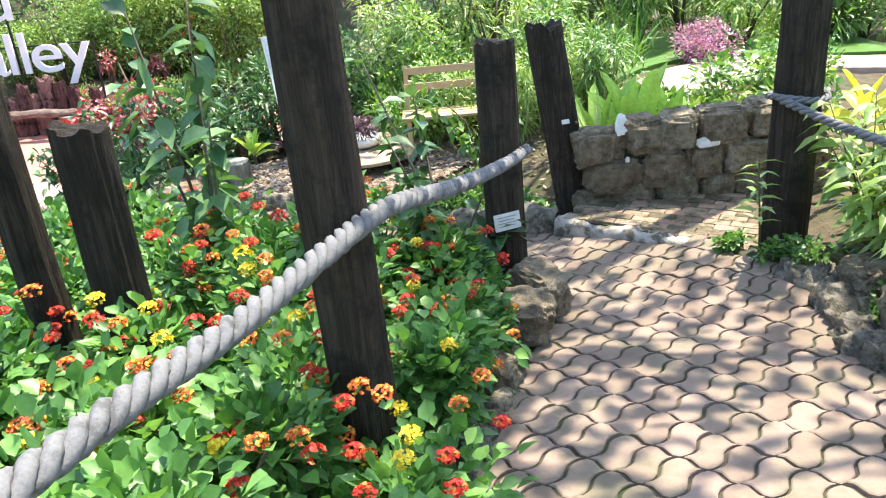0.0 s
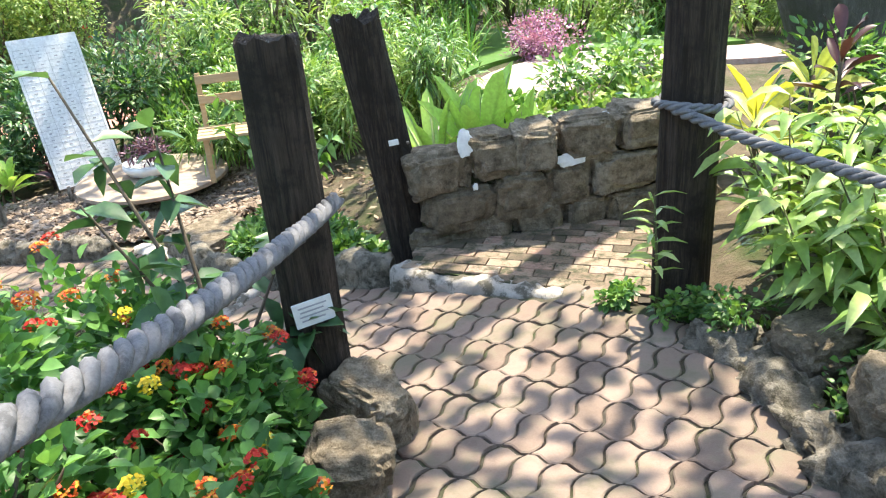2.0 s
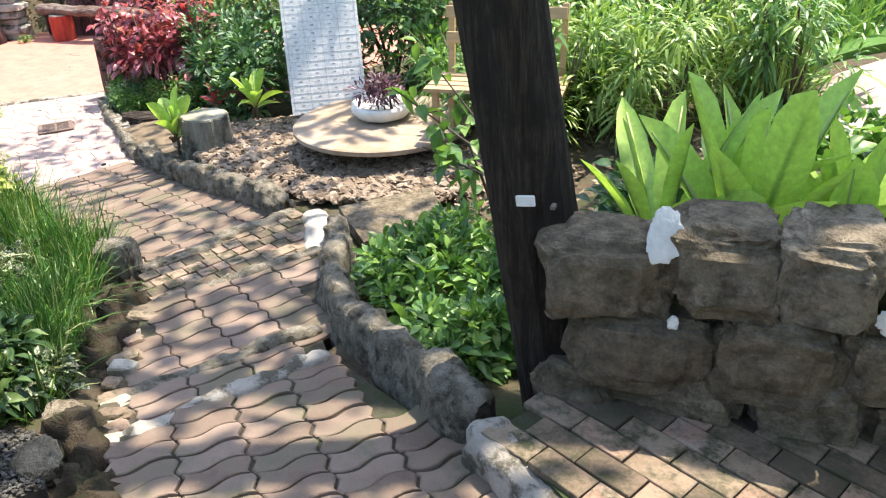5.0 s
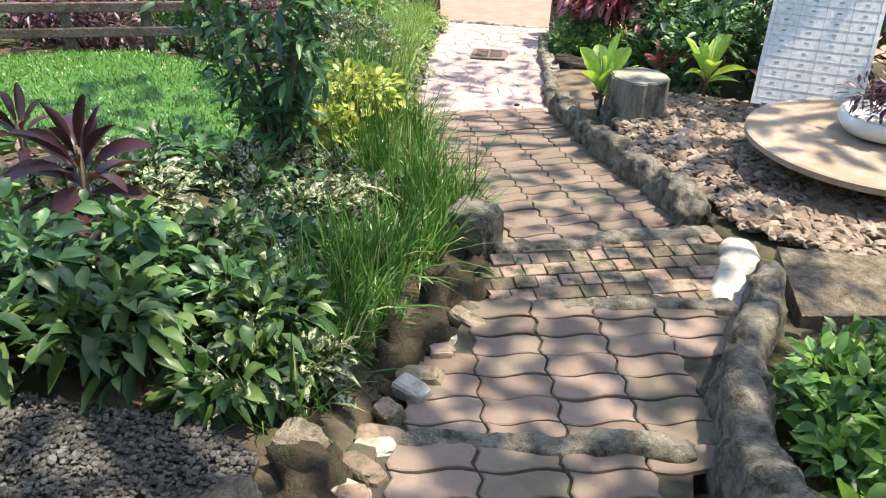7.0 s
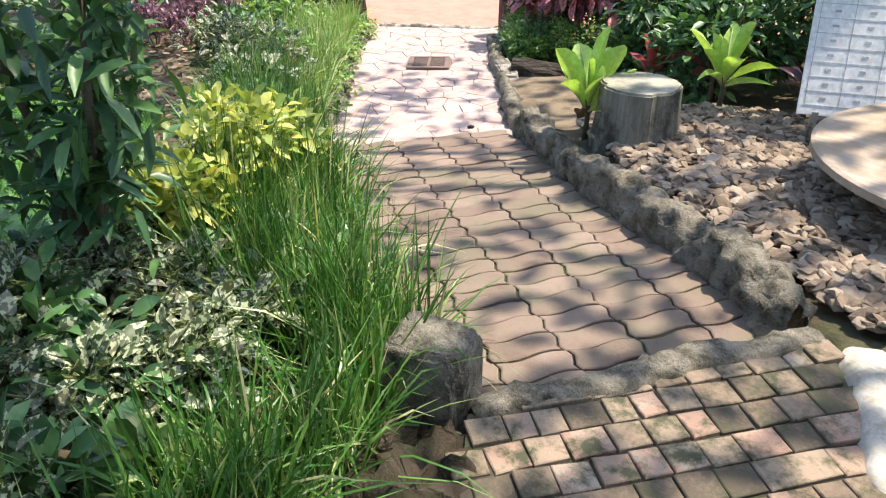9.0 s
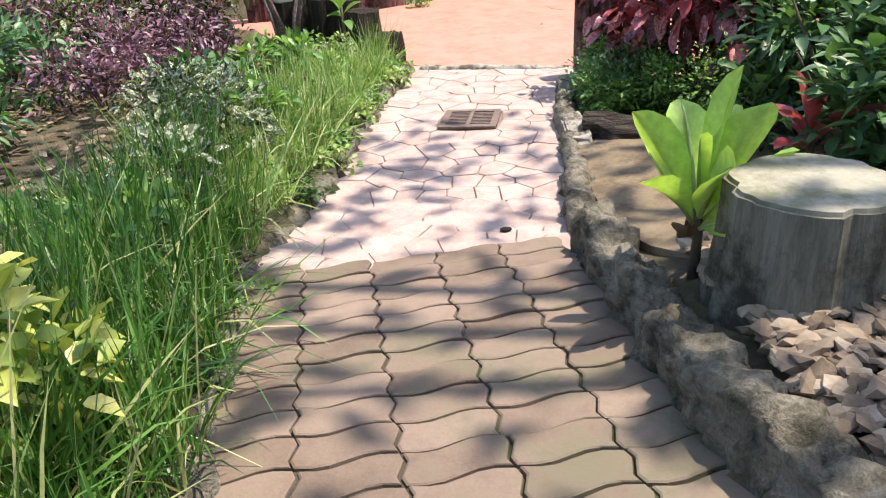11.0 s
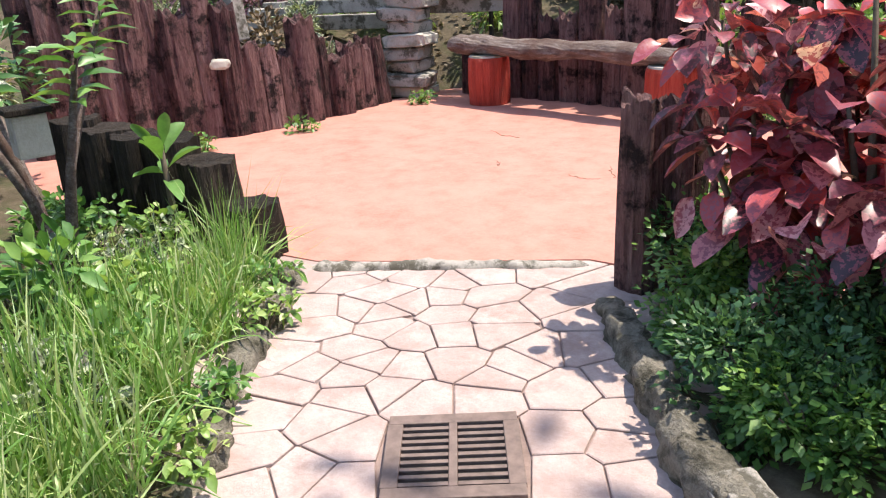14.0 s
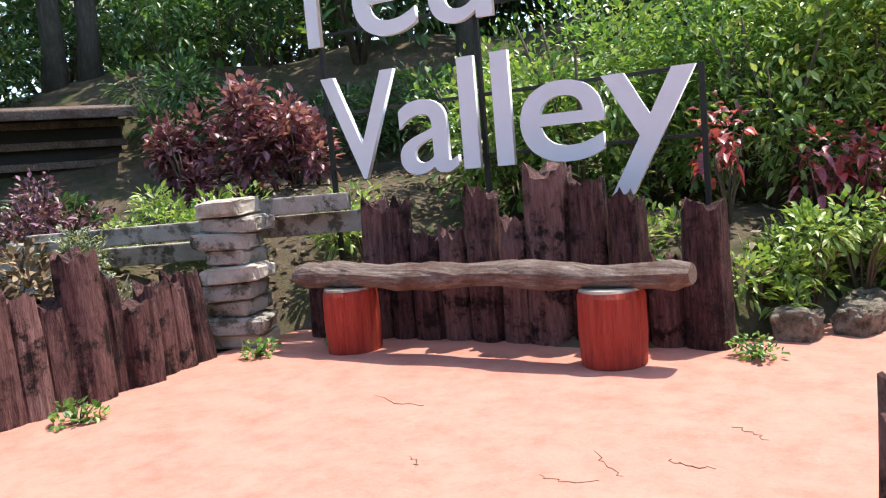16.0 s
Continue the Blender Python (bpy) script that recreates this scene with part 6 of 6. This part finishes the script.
for x, y in ((-22.6, 18.2), (-23.0, 20.3), (-21.6, 22.6), (-22.5, 15.0)):
    bush("woodland_shrub", x, y, 1.6, 3.8, 1300, (0.24, 0.12), L_TREE, "tall dense woodland shrub closing the garden", group="woodland shrubs", clumps=16)
for i in range(9):
    x, y = -27.0 + 1.5 * i, 24.5 + 1.2 * math.sin(i * 2.0)
    bush("woodland_shrub", x, y, 2.0, 5.0 + 0.6 * math.sin(i), 1300, (0.3, 0.15), L_TREE, "tall dense woodland shrub closing the garden", group="woodland shrubs", clumps=16)
for k, pts in enumerate((((-7.61, 13.72), (-7.48, 13.7), (-7.35, 13.78)), ((-7.53, 14.03), (-7.42, 13.9), (-7.3, 13.81)), ((-7.23, 14.03), (-7.14, 14.0), (-7.04, 14.02)), ((-7.12, 14.47), (-7.02, 14.42), (-6.95, 14.35)), ((-8.18, 13.67), (-8.12, 13.64), (-8.09, 13.59)), ((-8.9, 14.3), (-8.7, 14.22), (-8.5, 14.25)))):
    line = []
    for p, q in zip(pts, pts[1:]):
        for s in range(6):
            w = Vector(p).lerp(Vector(q), s / 6) + Vector((0.012 * math.sin(s * 2.3 + k), 0.012 * math.cos(s * 1.7 + k * 3)))
            line.append((w.x, w.y, 0.0125 + 0.008 * noise.noise((w.x * 1.2, w.y * 1.2, 0))))
    put("crack", mesh_from("crack", *tube(line, [0.0012 + 0.0012 * math.sin(math.pi * s / len(line)) for s in range(len(line))], 5, 0.6, k), SOIL), plaza_slab, "dark hairline crack")

# two pale ropes rising from a pale post behind the timbers, a dark seed on the path, a curled leaf on the kerb
pale_post = tagged(part("pale_post", new_box((0.13, 0.12, 0.62), pose(0, 0, 0.31), 0.014), CONCRETE, None, at=pose(-10.84, 13.24, 0.72, 2, -3, 12)), "narrow pale grey concrete post behind the timbers", "post")
for k in (0, 1):
    line = [(-10.84 - 0.02 * t, 13.27 - 0.06 * k * (1 - t) - 0.4 * t, 1.3 + 2.0 * t) for t in (0, 0.25, 0.5, 0.75, 1.0)]
    tagged(put("thin_rope", mesh_from("thin_rope", *tube(line, [0.008] * 5, 6), PALE, True)), "thin pale rope rising from the concrete post", "rope", "pair of thin ropes")
tagged(put("dark_seed", rock_mesh("dark_seed", (0.05, 0.03, 0.025), DARK, 402, 0.25, 3, 0.9), at=pose(-4.32, 10.56, z_flag(-4.32, 10.56) + 0.014, 0, 0, 70)), "small black seed pod lying on the flagstones", "seed pod")
tagged(put("curled_leaf", leaf_mesh("curled_leaf", [(0, 0, 0), (0.01, 0, 0.01), (0, 0.01, 0)], [(1, 0.3, 0.5), (0.7, -0.6, 0.4), (0.6, 0.8, 0.6)], 0.12, 0.07, L_LITTER, -0.3, "paddle", 0.5), at=Matrix.Translation((-3.3, 10.52, 0.42))), "curled dry pinkish brown leaf at the young plant", "leaf")

# ---- trees ----
tree("shade_tree", 5.05, 8.8, 0.44, 3.6, (-5.6, 0.35, 6.2), (3.5, 3.6, 1.3), 1150, (0.26, 0.13), "thick-trunked shade tree arching over the path", limbs=9, clumps=46)
tree("shade_tree", 5.7, 6.0, 0.26, 3.6, (-2.7, -0.35, 6.0), (2.6, 2.6, 1.0), 1300, (0.24, 0.12), "leaning shade tree beside the path", limbs=8, clumps=34)
tree("shade_tree", 0.5, 15.0, 0.24, 4.4, (-3.7, -2.6, 6.8), (3.5, 2.3, 1.0), 640, (0.26, 0.13), "slender shade tree behind the garden bench", limbs=8, clumps=30)
for i, (x, y, r) in enumerate(((-17.71, 17.5, 0.16), (-17.48, 17.95, 0.16), (-13.0, 26.5, 0.26), (-11.0, 29.0, 0.2), (-19.5, 23.0, 0.25), (-8.0, 30.0, 0.25), (-5.0, 30.0, 0.22), (-12.6, 21.0, 0.14), (-24.0, 16.0, 0.3), (-18.0, 12.0, 0.25), (-16.0, 7.0, 0.25), (-15.0, 2.0, 0.3), (9.5, 11.0, 0.3), (9.0, 5.0, 0.3), (7.5, -1.0, 0.3), (-6.0, -2.0, 0.3))):
    tree("woodland_tree", x, y, r, 4.5, (0.3, 0.2, 6.6), (2.8, 2.8, 2.2), 1000, (0.34, 0.19), "grey-trunked woodland tree round the garden", limbs=6, clumps=22)
for i in range(46):
    a = 2 * math.pi * i / 46
    q = 16.5 + 2.0 * math.sin(i * 2.1)
    x, y = -3.5 + q * math.cos(a) * 1.05, 9.5 + q * math.sin(a)
    bush("woodland_shrub", x, y, 1.7, 3.6 + 0.9 * math.sin(i * 1.3), 1100, (0.24, 0.12), L_DARK if i % 3 else L_MID, "tall dense woodland shrub closing the garden", group="woodland shrubs", clumps=14)

for i in range(13, 26):
    x, y = -25.0 + 0.85 * i, (20.5 if i < 15 else 22.5) + 2.0 * math.sin(i * 0.5 + 0.6) + (i % 3)
    bush("woodland_shrub", x, y, 1.5, 2.6 + 0.5 * math.sin(i * 1.9), 1500, (0.22, 0.1), L_TREE if i % 3 else L_DARK, "dense dark woodland shrub on the bank", group="woodland shrubs", clumps=16)

# ---- paving pieces ----


def prism(name, outline, h, bevel, material):
    """A paving piece: its outline with a chamfered upper edge."""
    n = len(outline)
    cx, cy = sum(p[0] for p in outline) / n, sum(p[1] for p in outline) / n
    top = []
    for x, y in outline:
        l = math.hypot(x - cx, y - cy)
        k = max(0.0, 1 - bevel / l)
        top.append((cx + (x - cx) * k, cy + (y - cy) * k, h))
    verts = [(x, y, -0.02) for x, y in outline] + [(x, y, h - bevel * 0.6) for x, y in outline] + top
    faces = [(i, (i + 1) % n, n + (i + 1) % n, n + i) for i in range(n)] + [(n + i, n + (i + 1) % n, 2 * n + (i + 1) % n, 2 * n + i) for i in range(n)] + [tuple(range(2 * n, 3 * n))]
    return mesh_from(name, verts, faces, material)


PL, PW = 0.262, 0.131


def wavy_outline(gap=0.0035):
    def bend(a, b):
        return a + 0.011 * math.sin(2 * math.pi * b / PW), b + 0.014 * math.sin(2 * math.pi * a / PL)
    hl, hw = PL / 2 - gap, PW / 2 - gap
    edge = [(-hl + 2 * hl * k / 6, -hw) for k in range(6)] + [(hl, -hw + 2 * hw * k / 4) for k in range(4)] + [(hl - 2 * hl * k / 6, hw) for k in range(6)] + [(-hl, hw - 2 * hw * k / 4) for k in range(4)]
    return [bend(a, b) for a, b in edge]


RL, RW = 0.24, 0.122


def lobed_outline(gap):
    """A paver whose four sides all wave, so that its rows interlock both ways."""
    def bend(a, b):
        zig = math.sin(2 * math.pi * a / RL)
        return a + 0.012 * math.sin(2 * math.pi * b / RW), b + 0.021 * math.copysign(abs(zig) ** 0.7, zig)
    hl, hw = RL / 2 - gap, RW / 2 - gap
    edge = [(-hl + 2 * hl * k / 8, -hw) for k in range(8)] + [(hl, -hw + 2 * hw * k / 4) for k in range(4)] + [(hl - 2 * hl * k / 8, hw) for k in range(8)] + [(-hl, hw - 2 * hw * k / 4) for k in range(4)]
    return [bend(a, b) for a, b in edge]


LOBED = [prism("lobed_paver", lobed_outline(g), 0.0, 0.007, PAVER) for g in (0.004, 0.0055, 0.007)]
WAVY = [prism("wavy_paver", wavy_outline(g), 0.0, 0.006, PAVER) for g in (0.003, 0.0045, 0.006)]


def lay(bed, poly, top, angle, length, width, meshes, name, keep=lambda x, y: True, offset=0.0, wild=0.004, inset=0.0):
    """Pieces in rows over a bed: those in keep() as parts, the others as one mesh of stuff."""
    ca, sa = math.cos(angle), math.sin(angle)
    xs, ys = [p[0] for p in poly], [p[1] for p in poly]
    cx, cy = (min(xs) + max(xs)) / 2, (min(ys) + max(ys)) / 2
    half = max(max(xs) - min(xs), max(ys) - min(ys))
    rest_v, rest_f, base = [], [], 0
    nu, nv = int(half / length) + 2, int(half / width) + 2
    for j in range(-nv, nv):
        for i in range(-nu, nu):
            a, b = (i + offset * (j % 2)) * length, j * width
            x, y = cx + a * ca - b * sa, cy + a * sa + b * ca
            if not inside(x, y, poly):
                continue
            e = 0.05
            slope = Vector((-(top(x + e, y) - top(x - e, y)) / (2 * e), -(top(x, y + e) - top(x, y - e)) / (2 * e), 1)).normalized()
            m = Matrix.Translation((x, y, top(x, y) + RNG.uniform(-wild, wild))) @ Vector((0, 0, 1)).rotation_difference(slope).to_matrix().to_4x4() @ pose(0, 0, 0, RNG.normal(0, 0.7), RNG.normal(0, 0.7), math.degrees(angle) + RNG.normal(0, 0.5))
            me = meshes[int(RNG.integers(len(meshes)))]
            if keep(x, y):
                put(name, me, bed, at=m)
            else:
                rest_v += [m @ v.co for v in me.vertices]
                rest_f += [tuple(base + k for k in f.vertices) for f in me.polygons]
                base += len(me.vertices)
    if rest_v:
        tagged(put(name + "s_joined", mesh_from(name + "s", rest_v, rest_f, meshes[0].materials[0]), bed), kind="stuff")


lay(ramp_bed, RAMP, ramp_top, radians(46), RL, RW, LOBED, "paver", lambda x, y: 4.4 < y, wild=0.006)
lay(tread2_bed, TREAD2, Z2, math.atan2(0.87, 0.5), PL, PW, WAVY, "paver")
lay(tread3_bed, TREAD3, Z3, math.atan2(0.87, 0.5), PL, PW, WAVY, "paver")
lay(lower_bed, LOWER, Z5, math.atan2(0.93, 0.37), PL, PW, WAVY, "paver")
STEP_BRICKS = {w: [prism("step_brick", [(-w / 2 + g, -0.05), (w / 2 - g, -0.05 + g), (w / 2 - g * 0.6, 0.05 - g), (-w / 2 + g * 0.7, 0.05)], 0.0, 0.005, BRICK) for g in (0.003, 0.005)] for w in (0.085, 0.108, 0.125, 0.215)}


def lay_uneven(bed, poly, top, angle, row, name):
    """Rows of bricks of several lengths, as a mason uses up what he has."""
    ca, sa = math.cos(angle), math.sin(angle)
    cx, cy = sum(p[0] for p in poly) / len(poly), sum(p[1] for p in poly) / len(poly)
    for j in range(-8, 9):
        a = -1.6 + RNG.uniform(0, 0.1)
        while a < 1.6:
            w = (0.108, 0.085, 0.108, 0.125, 0.108, 0.215)[int(RNG.integers(6))]
            m, b = a + w / 2, j * row
            x, y = cx + m * ca - b * sa, cy + m * sa + b * ca
            if inside(x, y, poly):
                put(name, STEP_BRICKS[w][int(RNG.integers(2))], bed, at=Matrix.Translation((x, y, top(x, y) + RNG.uniform(-0.005, 0.004))) @ pose(0, 0, 0, RNG.normal(0, 1.0), RNG.normal(0, 1.0), math.degrees(angle) + RNG.normal(0, 1.6)))
            a += w


lay_uneven(tread4_bed, TREAD4, Z4, math.atan2(0.9, 0.42), 0.106, "brick")
RECT = [prism("landing_brick", [(-0.097, -0.047), (0.097, -0.047), (0.097, 0.047), (-0.097, 0.047)], 0.006, 0.005, BRICK)]
lay(landing_bed, LANDING, lambda x, y: 1.15, math.atan2(-0.45, 1.0), 0.2, 0.1, RECT, "brick", offset=0.5)


def cut(poly, m, d):
    """The part of a convex polygon nearer to the origin side of the line: points p with p.d <= m.d."""
    out, k = [], len(poly)
    for i in range(k):
        a, b = poly[i], poly[(i + 1) % k]
        fa, fb = (a - m).dot(d), (b - m).dot(d)
        if fa <= 0:
            out.append(a)
        if fa * fb < 0:
            out.append(a.lerp(b, fa / (fa - fb)))
    return out


DRAIN_AT, DRAIN_X = Vector((-5.935, 11.4)), Vector((math.cos(gang), math.sin(gang)))
DRAIN_Y = Vector((-DRAIN_X.y, DRAIN_X.x))
RING = [(s * a, t * b) for s in (-1, 1) for t in (-1, 1) for a, b in ((0.1, 0.3), (0.3, 0.1), (0.33, 0.33))]
GHOST = [(s * a, t * b) for s in (-1, 1) for t in (-1, 1) for a, b in ((0.1, 0.08), (0.08, 0.1))]
seeds = [tuple(DRAIN_AT + DRAIN_X * a + DRAIN_Y * b) for a, b in RING]
ghosts = [tuple(DRAIN_AT + DRAIN_X * a + DRAIN_Y * b) for a, b in GHOST]
for x, y in random_in(FLAGS, 1500):
    reach = RNG.uniform(0.1, 0.21)
    off = Vector((x, y)) - DRAIN_AT
    if max(abs(off.dot(DRAIN_X)), abs(off.dot(DRAIN_Y))) > 0.36 and all((x - a) ** 2 + (y - b) ** 2 > reach ** 2 for a, b in seeds):
        seeds.append((x, y))
for i, (x, y) in enumerate(seeds):
    c = Vector((x, y))
    cell = [c + Vector(q) for q in ((-0.32, -0.32), (0.32, -0.32), (0.32, 0.32), (-0.32, 0.32))]
    for j, other in enumerate(seeds + ghosts):
        o = Vector(other)
        if j != i and (o - c).length < 0.7:
            d = (o - c).normalized()
            near_drain = (c - DRAIN_AT).length < 0.5 or (o - DRAIN_AT).length < 0.5
            turn = 0.0 if near_drain else 0.2 * math.sin(37.0 * (c.x + o.x) + 23.0 * (c.y + o.y))
            e = Vector((d.x * math.cos(turn) - d.y * math.sin(turn), d.x * math.sin(turn) + d.y * math.cos(turn)))
            cell = cut(cell, (c + o) / 2 - e * 0.0034, e)
    if len(cell) > 2:
        me = prism("flagstone", [(p.x - x, p.y - y) for p in cell], 0.004, 0.0045, FLAG)
        put("flagstone", me, flag_bed, at=Matrix.Translation((x, y, z_flag(x, y) + RNG.uniform(-0.002, 0.002))))
